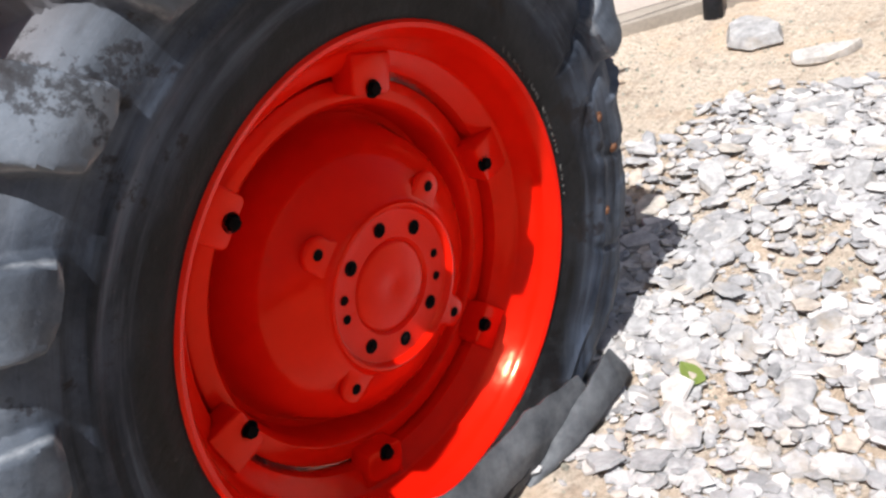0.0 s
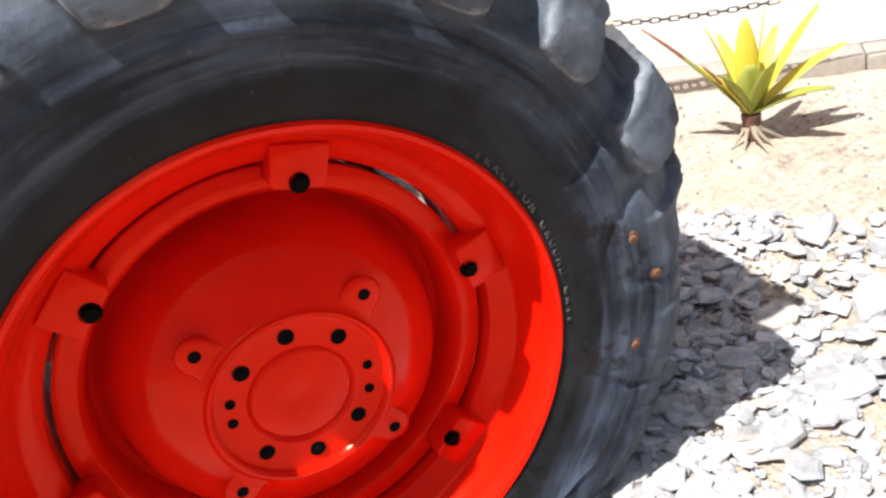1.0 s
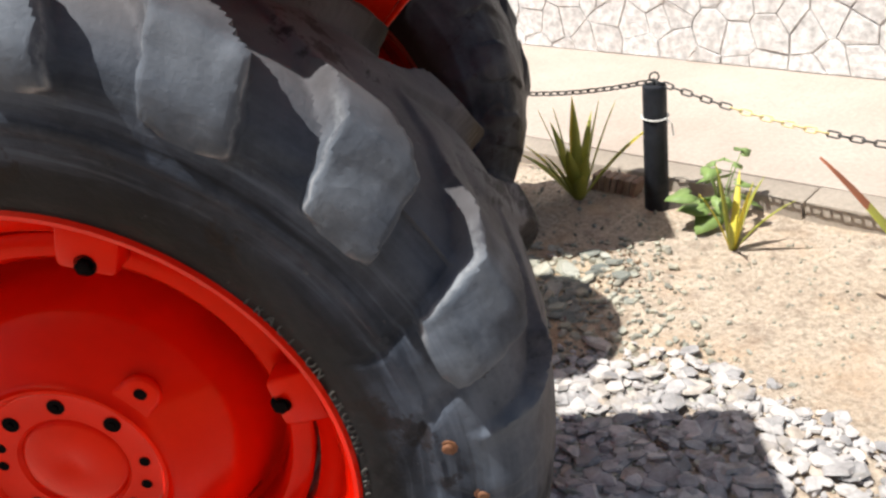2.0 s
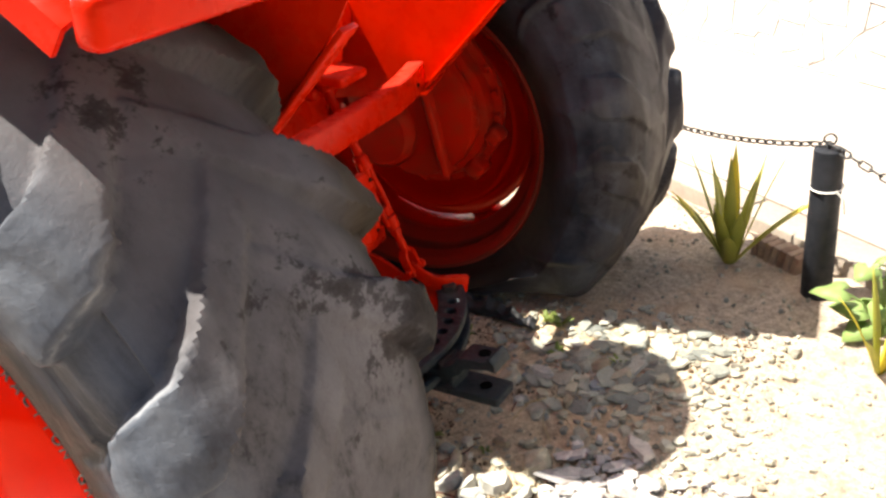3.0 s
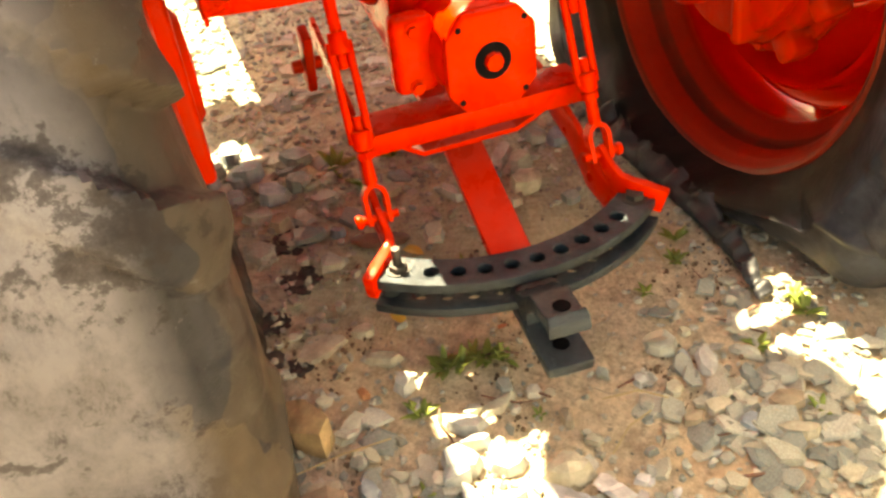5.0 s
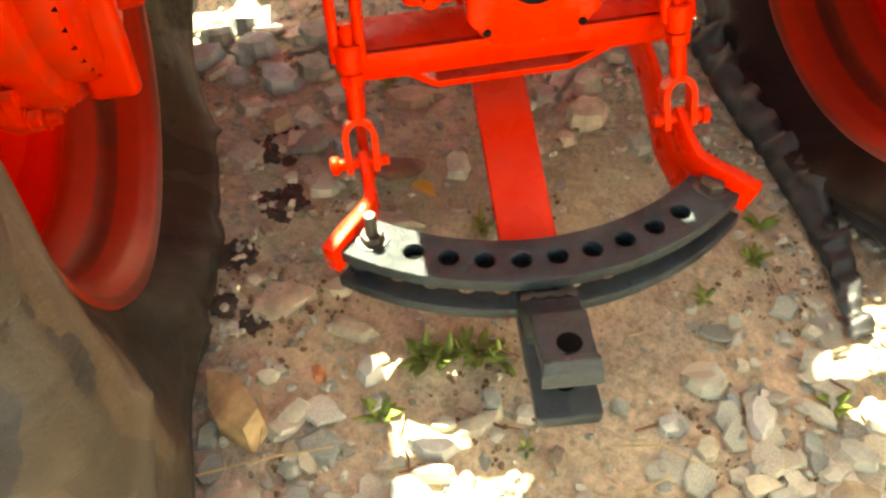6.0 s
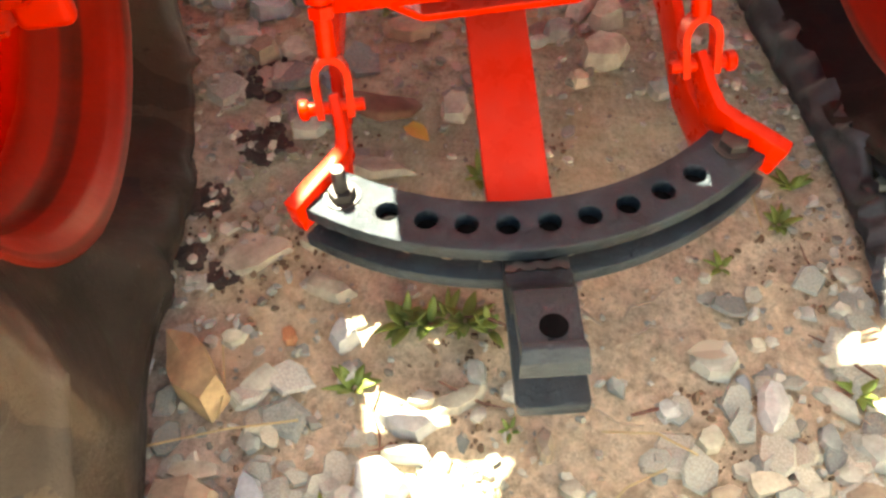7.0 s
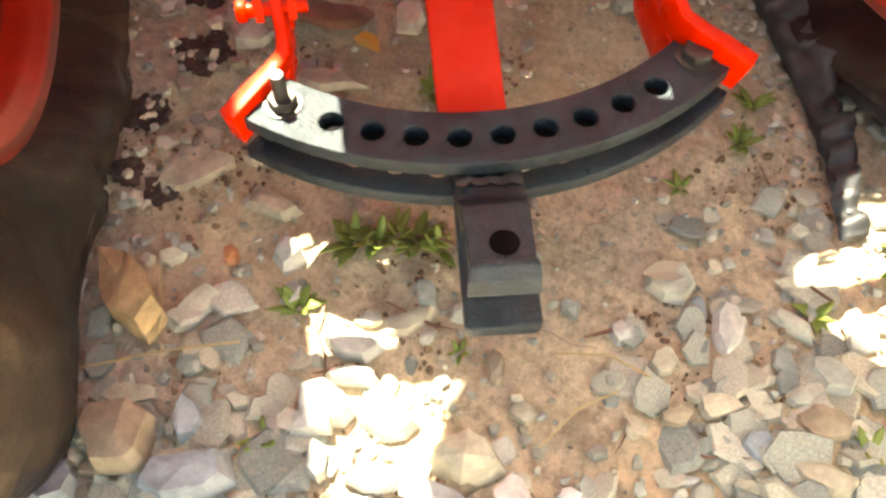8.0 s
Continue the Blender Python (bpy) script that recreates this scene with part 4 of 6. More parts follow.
    part("bearing_cap", bm_spin([(0.001, side * 0.46), (0.085, side * 0.465), (0.10, side * 0.48), (0.105, side * 0.52)], 40), RED_DUSTY, fd, smooth=40).location = (HX - 0.02, YC, HZ + 0.04)

# power take-off case
PX, PY, PZ = 0.593, 0.8235, 0.523
oct8 = [(-0.077, -0.046), (-0.046, -0.082), (0.046, -0.082), (0.077, -0.046), (0.077, 0.046), (0.046, 0.082), (-0.046, 0.082), (-0.077, 0.046)]
to_x = Matrix.Translation((PX - 0.020, PY, PZ)) @ Matrix((( 0, 0, 1, 0), (1, 0, 0, 0), (0, 1, 0, 0), (0, 0, 0, 1)))
case = join(spun_x([(0.001, 0.0), (0.072, 0.0), (0.080, -0.01), (0.085, -0.03), (0.088, -0.15), (0.11, -0.19), (0.11, -0.28)], (PX - 0.016, PY, PZ)),
            bm_box((0.05, 0.075, 0.13), Matrix.Translation((PX - 0.085, PY - 0.105, PZ + 0.005)), 0.016, 3),
            bm_box((0.22, 0.22, 0.16), Matrix.Translation((PX - 0.26, PY, PZ + 0.05)), 0.03, 3))
pto = part("power_takeoff_case", case, RED, tractor, "red cast power take-off housing", smooth=40)
plate = part("cover_plate", bm_poly(oct8, 0.020, to_x, 0.006), RED, pto, "eight-sided red cover plate with a round opening", smooth=40)
for y, z in ((-0.055, 0.061), (0.055, 0.061), (-0.055, -0.060), (0.055, -0.060)):
    part("plate_screw", bm_tube(0.005, 0.005, 0.0015, Matrix.Translation((PX + 0.0002, PY + y, PZ + z)) @ Matrix.Rotation(math.pi / 2, 4, "Y"), 14), HOLE, plate)
part("shaft_opening", join(bm_tube(0.031, 0.031, 0.0012, Matrix.Translation((PX, PY, PZ)) @ Matrix.Rotation(math.pi / 2, 4, "Y"), 32)), HOLE, plate, "dark shaft opening")
part("splined_shaft", bm_tube(0.0165, 0.015, 0.012, Matrix.Translation((PX, PY, PZ)) @ Matrix.Rotation(math.pi / 2, 4, "Y"), 8, 0.002), RED, pto, "red stub of the splined shaft")
for y, z in ((-0.108, 0.05), (-0.108, -0.045)):
    part("flange_bolt", hexbolt(Matrix.Translation((PX - 0.060, PY + y, PZ + z)) @ Matrix.Rotation(math.pi / 2, 4, "Y"), 0.010, 0.010), RED, pto)

# drawbar, its hanger and the cross bar
CX, CY = 0.457, 0.825
cross = part("cross_bar", join(bm_box((0.085, 0.44, 0.012), Matrix.Translation((CX, CY, 0.386)), 0.003), bm_box((0.012, 0.44, 0.040), Matrix.Translation((CX + 0.038, CY, 0.372)), 0.003)), RED, tractor, "red angle-iron cross bar under the housing", smooth=40)
strap = bm_sweep([(CX + 0.023, CY - 0.145, 0.358), (CX + 0.023, CY - 0.12, 0.341), (CX + 0.023, CY - 0.10, 0.328), (CX + 0.023, CY + 0.08, 0.328), (CX + 0.023, CY + 0.11, 0.341), (CX + 0.023, CY + 0.145, 0.358)], 0.030, 0.010)
part("hanger_strap", soften(strap, 0.002), RED, cross)
DB = 0.806
bar = soften(bm_sweep([(-0.25, DB + 0.05, 0.360), (0.385, DB + 0.014, 0.308), (0.665, DB, 0.204), (0.72, DB, 0.196)], 0.074, 0.018), 0.003)
draw = part("drawbar", bar, RED, tractor, "flat red swinging drawbar", smooth=40)
part("drawbar_hole", bm_tube(0.010, 0.010, 0.001, Matrix.Translation((0.430, DB + 0.012, 0.3015)) @ Matrix.Rotation(0.36, 4, "Y"), 18), HOLE, draw)


# the pierced quadrant
QX, QY, QR = 0.355, 0.833, 0.375


def arc_plate(z0, z1, r0, r1, a0, a1, n=56, holes=None):
    """A flat bent bar between two radii; holes: angles at which it is pierced through."""
    if not holes:
        bm = bmesh.new()
        rings = []
        for i in range(n + 1):
            a = a0 + (a1 - a0) * i / n
            c, s = math.cos(a), math.sin(a)
            rings.append([bm.verts.new((QX + r * c, QY + r * s, z)) for r, z in ((r0, z0), (r1, z0), (r1, z1), (r0, z1))])
        for p, q in zip(rings, rings[1:]):
            for j in range(4):
                bm.faces.new((p[j], p[(j + 1) % 4], q[(j + 1) % 4], q[j]))
        bm.faces.new(rings[0][::-1])
        bm.faces.new(rings[-1])
        return soften(bm, 0.003)
    hr, m = 0.0128, 24
    cut = [a0] + [(p + q) / 2 for p, q in zip(holes, holes[1:])] + [a1]
    bm = bmesh.new()
    for h, lo, hi in zip(holes, cut, cut[1:]):
        cx, cy = QX + QR * math.cos(h), QY + QR * math.sin(h)
        loop, hole = [], []
        for i in range(m):
            t = 2 * math.pi * i / m
            hole.append((cx + hr * math.cos(t + h), cy + hr * math.sin(t + h)))
            # the matching point on the cell's rim
            dr, da = math.cos(t), math.sin(t)
            k = 1.0 / max(abs(dr), abs(da))
            u, v = dr * k, da * k
            r = (r0 + r1) / 2 + u * (r1 - r0) / 2
            a = h + (hi - h) * v if v > 0 else h + (h - lo) * v
            loop.append((QX + r * math.cos(a), QY + r * math.sin(a)))
        top = [[bm.verts.new((x, y, z1)) for x, y in some] for some in (loop, hole)]
        low = [[bm.verts.new((x, y, z0)) for x, y in some] for some in (loop, hole)]
        for i in range(m):
            j = (i + 1) % m
            bm.faces.new((top[0][i], top[0][j], top[1][j], top[1][i]))
            bm.faces.new((low[0][j], low[0][i], low[1][i], low[1][j]))
            bm.faces.new((top[1][i], top[1][j], low[1][j], low[1][i]))
            e = (math.sin(2 * math.pi * (i + 0.5) / m), math.cos(2 * math.pi * (i + 0.5) / m))
            if abs(e[1]) >= abs(e[0]) or (h == holes[0] and e[0] < 0) or (h == holes[-1] and e[0] > 0):
                bm.faces.new((top[0][j], top[0][i], low[0][i], low[0][j]))
    bmesh.ops.remove_doubles(bm, verts=bm.verts[:], dist=0.0004)
    bmesh.ops.recalc_face_normals(bm, faces=bm.faces)
    rims = [e for e in bm.edges if len(e.link_faces) == 2 and e.calc_face_angle(0) > 1.0]
    bmesh.ops.bevel(bm, geom=rims, offset=0.002, segments=2, profile=0.5, affect="EDGES", clamp_overlap=True)
    return bm


STEP, MID = radians(6.85), radians(-0.7)
HOLES = [radians(-36.7)] + [MID + STEP * i for i in range(-4, 5)] + [radians(36.6)]
A0, A1 = HOLES[0] - 0.085, HOLES[-1] + 0.075
quad = part("drawbar_quadrant", arc_plate(0.207, 0.226, QR - 0.034, QR + 0.035, A0, A1, holes=HOLES), IRON, tractor, "curved black iron drawbar quadrant pierced with round holes", smooth=35)
# black discs close the holes, standing in for the shade inside
for h in HOLES[1:-1]:
    part("hole_shade", bm_tube(0.0135, 0.0135, 0.003, Matrix.Translation((QX + QR * math.cos(h), QY + QR * math.sin(h), 0.2065)), 20), HOLE, quad, "black disc for the shade in a hole")
# its holes sit half a step off so the upper ones look dark
part("lower_plate", arc_plate(0.158, 0.176, QR - 0.030, QR + 0.038, A0, A1, holes=[MID + STEP * (i + 0.5) for i in range(-5, 5)]), IRON, quad, "lower black pierced plate", smooth=35)
for a in (A0 + 0.035, A1 - 0.035):
    part("spacer", bm_tube(0.018, 0.018, 0.034, Matrix.Translation((QX + QR * math.cos(a), QY + QR * math.sin(a), 0.174)), 20), IRON, quad)
a = HOLES[-1]
part("quadrant_bolt", hexbolt(Matrix.Translation((QX + QR * math.cos(a), QY + QR * math.sin(a), 0.226)), 0.0175, 0.012), STEEL, quad, "dark hexagon bolt head")
a = HOLES[0]
pm = Matrix.Translation((QX + QR * math.cos(a), QY + QR * math.sin(a), 0.226))
part("quadrant_bolt", join(hexbolt(pm, 0.0155, 0.013), bm_tube(0.008, 0.008, 0.045, pm, 14, 0.001)), STEEL, quad, "bolt with its thread standing up")

# the black hitch end: a flat lower tongue and a cranked upper jaw
HY = 0.798
end = part("hitch_end", soften(bm_poly([(0.64, -0.039), (0.700, -0.039), (0.905, -0.039), (0.909, -0.034), (0.909, 0.034), (0.905, 0.039), (0.64, 0.039)], 0.020, Matrix.Translation((0, HY + 0.005, 0.131))), 0.003), IRON, draw, "black forked hitch end", smooth=35)


def roughen(bm, amount, seed, cuts=2):
    """Hammered and scaled faces: a finer mesh with shallow dents."""
    bmesh.ops.subdivide_edges(bm, edges=[e for e in bm.edges if e.calc_length() > 0.012], cuts=cuts, use_grid_fill=True)
    bm.normal_update()
    for v in bm.verts:
        v.co += v.normal * amount * (noise.noise(v.co * 70 + Vector((seed, 0, 0))) + 0.6 * noise.noise(v.co * 170))
    return bm


# rows of the jaw: x, top, underside, half width
JAW = [(0.735, 0.190, 0.172, 0.035), (0.768, 0.193, 0.172, 0.036), (0.776, 0.204, 0.172, 0.036), (0.790, 0.206, 0.174, 0.035), (0.800, 0.212, 0.180, 0.034), (0.818, 0.232, 0.190, 0.033), (0.832, 0.236, 0.208, 0.032), (0.884, 0.239, 0.219, 0.031), (0.889, 0.248, 0.219, 0.031), (0.897, 0.249, 0.219, 0.032), (0.907, 0.239, 0.219, 0.034), (0.911, 0.222, 0.218, 0.035)]
up = bmesh.new()
rings = []
for x, z1, z0, wd in JAW:
    rings.append([up.verts.new((x, HY + 0.001 + s * wd, z)) for s, z in ((-1, z0), (1, z0), (1, z1), (-1, z1))])
for p, q in zip(rings, rings[1:]):
    for j in range(4):
        up.faces.new((p[j], p[(j + 1) % 4], q[(j + 1) % 4], q[j]))
up.faces.new(rings[0][::-1])
up.faces.new(rings[-1])
swing = Matrix.Translation((0.87, HY, 0)) @ Matrix.Rotation(-0.09, 4, "Z") @ Matrix.Translation((-0.87, -HY, 0))
end.matrix_basis = swing
jaw = part("upper_jaw", roughen(soften(up, 0.0022), 0.0006, 3.0), IRON, end, "cranked upper jaw with a pin hole", smooth=30)
bead = bm_sweep([(0.771 + 0.003 * math.sin(i * 2.1), HY - 0.033 + 0.0066 * i, 0.204 + 0.0012 * math.sin(i * 3.7)) for i in range(11)], 0.009, 0.006)
part("weld_bead", roughen(bead, 0.0009, 8.0, 1), STEEL, jaw, "lumpy weld bead across the jaw", smooth=70)
part("jaw_web", bm_box((0.075, 0.060, 0.030), Matrix.Translation((0.765, HY, 0.162)), 0.004), IRON, end)
part("pin_hole", bm_tube(0.0145, 0.0145, 0.0014, Matrix.Translation((0.866, HY + 0.004, 0.2376)) @ Matrix.Rotation(-0.06, 4, "Y"), 24), HOLE, end)
part("pin_hole", bm_tube(0.0140, 0.0140, 0.0014, Matrix.Translation((0.860, HY + 0.006, 0.1508)), 24), HOLE, end)


def fork(p, q, gap=0.029, wid=0.022, thick=0.0085):
    """A U-shaped fork from p (its back) to q (its pin), open across y."""
    m = along(p, q, (1, 0, 0))
    L = (Vector(q) - Vector(p)).length
    pts = []
    h = gap / 2 + thick / 2
    for i in range(9):
        a = math.pi * i / 8
        pts.append((h * math.cos(a), 0, 0.024 - h * math.sin(a) * 1.25))
    pts = [(h * 0.92, 0, L + 0.011)] + pts + [(-h * 0.92, 0, L + 0.011)]
    bm = bm_sweep(pts, thick, wid, up=(0, 1, 0))
    bmesh.ops.bevel(bm, geom=[e for e in bm.edges if len(e.link_faces) == 2 and e.calc_face_angle(0) > 0.9], offset=0.0032, segments=2, profile=0.5, affect="EDGES")
    bm.transform(m)
    return bm


def lift_rod(top, low, foot, end, sign):
    """Turnbuckle rod with its fork, pin, bent foot bar and lower link."""
    top, low, foot, end = Vector(top), Vector(low), Vector(foot), Vector(end)
    d = (top - low).normalized()
    one = part("lift_rod", rod(low + d * 0.28, top, 0.0105, 0.0105), RED, tractor, "red three-point lift rod with a turnbuckle", smooth=40)
    part("lower_shank", rod(low + d * 0.054, low + d * 0.135, 0.0115, 0.010, bevel=0.001), RED, one, smooth=40)
    b0, b1 = low + d * 0.132, low + d * 0.300
    side = Vector((1, 0, 0)).cross(d).normalized()
    buckle = join(rod(b0 - d * 0.014, b0 + d * 0.020, 0.0165, 0.0195, 18, 0.003), rod(b1 - d * 0.020, b1 + d * 0.016, 0.0195, 0.0165, 18, 0.003),
                  rod(b0 + side * 0.0155, b1 + side * 0.0155, 0.0072, n=14), rod(b0 - side * 0.0155, b1 - side * 0.0155, 0.0072, n=14))
    part("turnbuckle", buckle, RED, one, smooth=40)
    for p, q in ((b0, b0 + d * 0.045), (b1 - d * 0.045, b1)):
        part("thread_end", rod(p, q, 0.0085, n=12, bevel=0.001), RED, one, smooth=40)
    part("jam_nut", rod(b0 - d * 0.030, b0 - d * 0.016, 0.0155, n=6, bevel=0.0015), RED, one)
    part("ball_end", rod(top - d * 0.03, top + d * 0.012, 0.017, 0.021, 18, 0.005), RED, one, smooth=50)
    fk = part("fork", fork(low + d * 0.058, low), RED, one, smooth=45)
    pin = join(rod(low - Vector((0, 0.034, 0)), low + Vector((0, 0.034, 0)), 0.008, n=16), rod(low - Vector((0, sign * 0.030, 0)), low - Vector((0, sign * 0.042, 0)), 0.0125, n=14, bevel=0.0035))
    part("fork_pin", pin, RED, fk, smooth=40)
    back = low - (foot - low).normalized() * 0.014
    line = [back, low.lerp(foot, 0.45), low.lerp(foot, 0.85), foot.lerp(end, 0.25), foot.lerp(end, 0.6), end]
    bar = bm_sweep(line, 0.020, 0.046, taper=(0.62, 0.66, 0.80, 0.95, 1.0, 1.0))
    part("link_end", soften(bar, 0.0025), RED, one, "cranked red flat bar bolted to the quadrant", smooth=40)
    return one


lift_rod((0.336, 0.620, 0.800), (0.556, 0.613, 0.268), (0.600, 0.618, 0.226), (0.668, 0.553, 0.214), 1)
lift_rod((0.425, 0.998, 0.770), (0.577, 1.031, 0.283), (0.625, 1.044, 0.240), (0.680, 1.106, 0.218), -1)
for y0, y1, y2 in ((0.665, 0.618, 0.610), (1.02, 1.030, 1.046)):
    lk = part("lower_link", soften(bm_sweep([(-0.05, y0, 0.375), (0.33, (y0 + y1) / 2, 0.335), (0.48, y1, 0.275), (0.560, y1, 0.220), (0.640, y2, 0.186)], 0.014, 0.058), 0.004), RED, tractor, "flat red lower lift link", smooth=40)
    part("link_ball", bm_tube(0.020, 0.020, 0.022, Matrix.Translation((0.535, y1 - 0.011, 0.243)) @ Matrix.Rotation(-math.pi / 2, 4, "X"), 24, 0.004), RED_DUSTY, lk, smooth=40)
# lift arms above, made broad and long to block sun from the quadrant
for y0, y1, x, z in ((0.70, 0.655, 0.360, 0.815), (0.985, 0.998, 0.405, 0.785)):
    part("lift_arm", soften(bm_sweep([(0.02, y0, 0.94), (0.20, y0 * 0.6 + y1 * 0.4, 0.915), (x - 0.04, y1, z + 0.045), (x + 0.03, y1, z), (x + 0.17 if y1 < 0.8 else x + 0.110, y1, z - 0.012)], 0.150 if y1 < 0.8 else 0.130, 0.045 if y1 < 0.8 else 0.026, taper=(1, 1, 0.92, 0.85, 0.85)), 0.006, 3), RED, tractor, "red lift arm, broadened to shade the quadrant", smooth=40)

# stabiliser bracket and step plate further forward
br = part("link_bracket", join(bm_box((0.05, 0.02, 0.13), Matrix.Translation((0.20, 0.60, 0.42)) @ Matrix.Rotation(0.3, 4, "Y"), 0.006), bm_tube(0.013, 0.013, 0.06, Matrix.Translation((0.18, 0.57, 0.40)) @ Matrix.Rotation(-math.pi / 2, 4, "X"), 18, 0.002)), RED_DUSTY, tractor, "grimy bracket with a cross pin", smooth=40)
part("step_plate", bm_box((0.26, 0.20, 0.016), Matrix.Translation((-0.62, 0.34, 0.40)) @ Matrix.Rotation(0.05, 4, "Y"), 0.004), RED, tractor, "red foot step")
part("step_hanger", bm_box((0.05, 0.016, 0.32), Matrix.Translation((-0.62, 0.44, 0.55)), 0.004), RED, tractor)

# seat, platform, bonnet and front axle
seat = part("seat_pan", bm_spin([(0.001, 0.0), (0.10, 0.004), (0.17, 0.02), (0.205, 0.06), (0.215, 0.11), (0.209, 0.11), (0.198, 0.062), (0.165, 0.028), (0.10, 0.012), (0.001, 0.008)], 40), RED, tractor, "red pressed steel seat pan", smooth=50)
seat.matrix_basis = Matrix.Translation((0.50, YC - 0.02, 1.10)) @ Matrix.Rotation(math.pi / 2, 4, "X") @ Matrix.Diagonal((1.02, 1, 1.30, 1))
part("seat_spring", soften(bm_sweep([(0.20, YC, 0.96), (0.42, YC + 0.01, 1.03), (0.60, YC + 0.03, 1.095)], 0.08, 0.014), 0.003), RED, tractor)
part("platform", join(bm_box((0.40, 0.85, 0.012), Matrix.Translation((-0.27, YC, 0.60)), 0.004), bm_box((0.33, 0.90, 0.012), Matrix.Translation((-0.63, YC, 0.60)), 0.004), bm_box((0.75, 0.74, 0.012), Matrix.Translation((-1.165, YC, 0.60)), 0.004)), RED_DUSTY, tractor)
bonnet = part("bonnet", bm_box((1.35, 0.46, 0.52), Matrix.Translation((-1.75, YC, 1.12)), 0.10, 5), RED, tractor, "rounded red engine bonnet", smooth=45)
part("grille", bm_box((0.02, 0.36, 0.40), Matrix.Translation((-2.43, YC, 1.06)), 0.006), IRON, bonnet)
part("engine", bm_box((1.2, 0.36, 0.42), Matrix.Translation((-1.72, YC, 0.72)), 0.04, 3), RED_DUSTY, tractor, smooth=40)
part("steering_column", rod((-1.02, YC, 1.18), (-0.42, YC, 1.42), 0.022, 0.018), RED, tractor)
sw = bm_spin([(0.20 + 0.014 * math.cos(t), 0.014 * math.sin(t)) for t in (0, 1.05, 2.1, 3.14, 4.2, 5.24)], 40, True)
sw.transform(Matrix.Translation((-0.42, YC, 1.42)) @ Matrix.Rotation(-0.38, 4, "Y") @ Matrix.Rotation(math.pi / 2, 4, "X"))
part("steering_wheel", join(sw, bm_box((0.38, 0.02, 0.010), Matrix.Translation((-0.42, YC, 1.42)) @ Matrix.Rotation(-0.38, 4, "Y")), bm_box((0.02, 0.38, 0.010), Matrix.Translation((-0.42, YC, 1.42)) @ Matrix.Rotation(-0.38, 4, "Y"))), IRON, tractor)
part("front_axle", bm_box((0.12, 1.05, 0.10), Matrix.Translation((-2.05, YC, 0.46)), 0.02, 3), RED_DUSTY, tractor)
for s in (-1, 1):
    fw = part("front_wheel", bm_spin([(0.001, 0.02), (0.10, 0.03), (0.19, 0.0), (0.205, -0.06), (0.215, -0.065), (0.215, 0.065), (0.205, 0.06), (0.19, 0.02), (0.10, 0.045), (0.001, 0.04)], 48), RED_WHEEL, tractor, "small red front wheel", smooth=40)
    fw.matrix_basis = Matrix.Translation((-2.05, YC + s * 0.62, 0.355)) @ Matrix.Rotation(math.pi if s > 0 else 0, 4, "Z")
    ft = new("front_tyre", bpy.data.meshes.new("front_tyre"))
    b = bm_spin([(0.21, -0.06), (0.25, -0.085), (0.30, -0.088), (0.34, -0.07), (0.352, -0.04), (0.345, -0.03), (0.356, -0.012), (0.356, 0.012), (0.345, 0.03), (0.352, 0.04), (0.34, 0.07), (0.30, 0.088), (0.25, 0.085), (0.21, 0.06)], 64)
    bmesh.ops.recalc_face_normals(b, faces=b.faces)
    b.to_mesh(ft.data)
    b.free()
    ft.data.materials.append(RUBBER_OLD)
    ft.parent = fw

# unseen plates added beside the housing to block sun patches on the ground
for x, y, L in ((-0.15, 0.555, 0.60), (-0.09, 1.135, 0.72)):
    part("shade_plate", bm_box((L, 0.265, 0.008), Matrix.Translation((x, y, 0.955)), 0.002), RED_DUSTY, tractor)


# ---- stone wall behind the path ----
def clip(poly, p, n):
    """The part of a polygon on the side of p against n."""
    out = []
    for i, a in enumerate(poly):
        b = poly[(i + 1) % len(poly)]
        da, db = (a[0] - p[0]) * n[0] + (a[1] - p[1]) * n[1], (b[0] - p[0]) * n[0] + (b[1] - p[1]) * n[1]
        if da <= 0:
            out.append(a)
        if (da < 0) != (db < 0) and abs(da - db) > 1e-9:
            t = da / (da - db)
            out.append((a[0] + (b[0] - a[0]) * t, a[1] + (b[1] - a[1]) * t))
    return out


WU = (KU - KN * 0.05).normalized()
turn = Matrix.Rotation(math.atan2(KU.y, KU.x), 4, "Z")
wall_turn = Matrix.Translation(kerb_point(-0.74, 1.236)) @ Matrix.Rotation(math.atan2(WU.y, WU.x), 4, "Z")
wall = tagged(part("wall_garden", bm_box((14.0, 0.34, 1.7), wall_turn @ Matrix.Translation((-0.5, 0.20, 0.65))), MORTAR), "pale garden wall of irregular flat stones in mortar", "wall", kind="structure")
wr = random.Random(11)
seeds = []
for i in range(34):
    for j in range(9):
        seeds.append((-3.6 + i * 0.165 + wr.uniform(-0.085, 0.085) + (0.08 if j % 2 else 0), 0.08 + j * 0.140 + wr.uniform(-0.068, 0.068)))
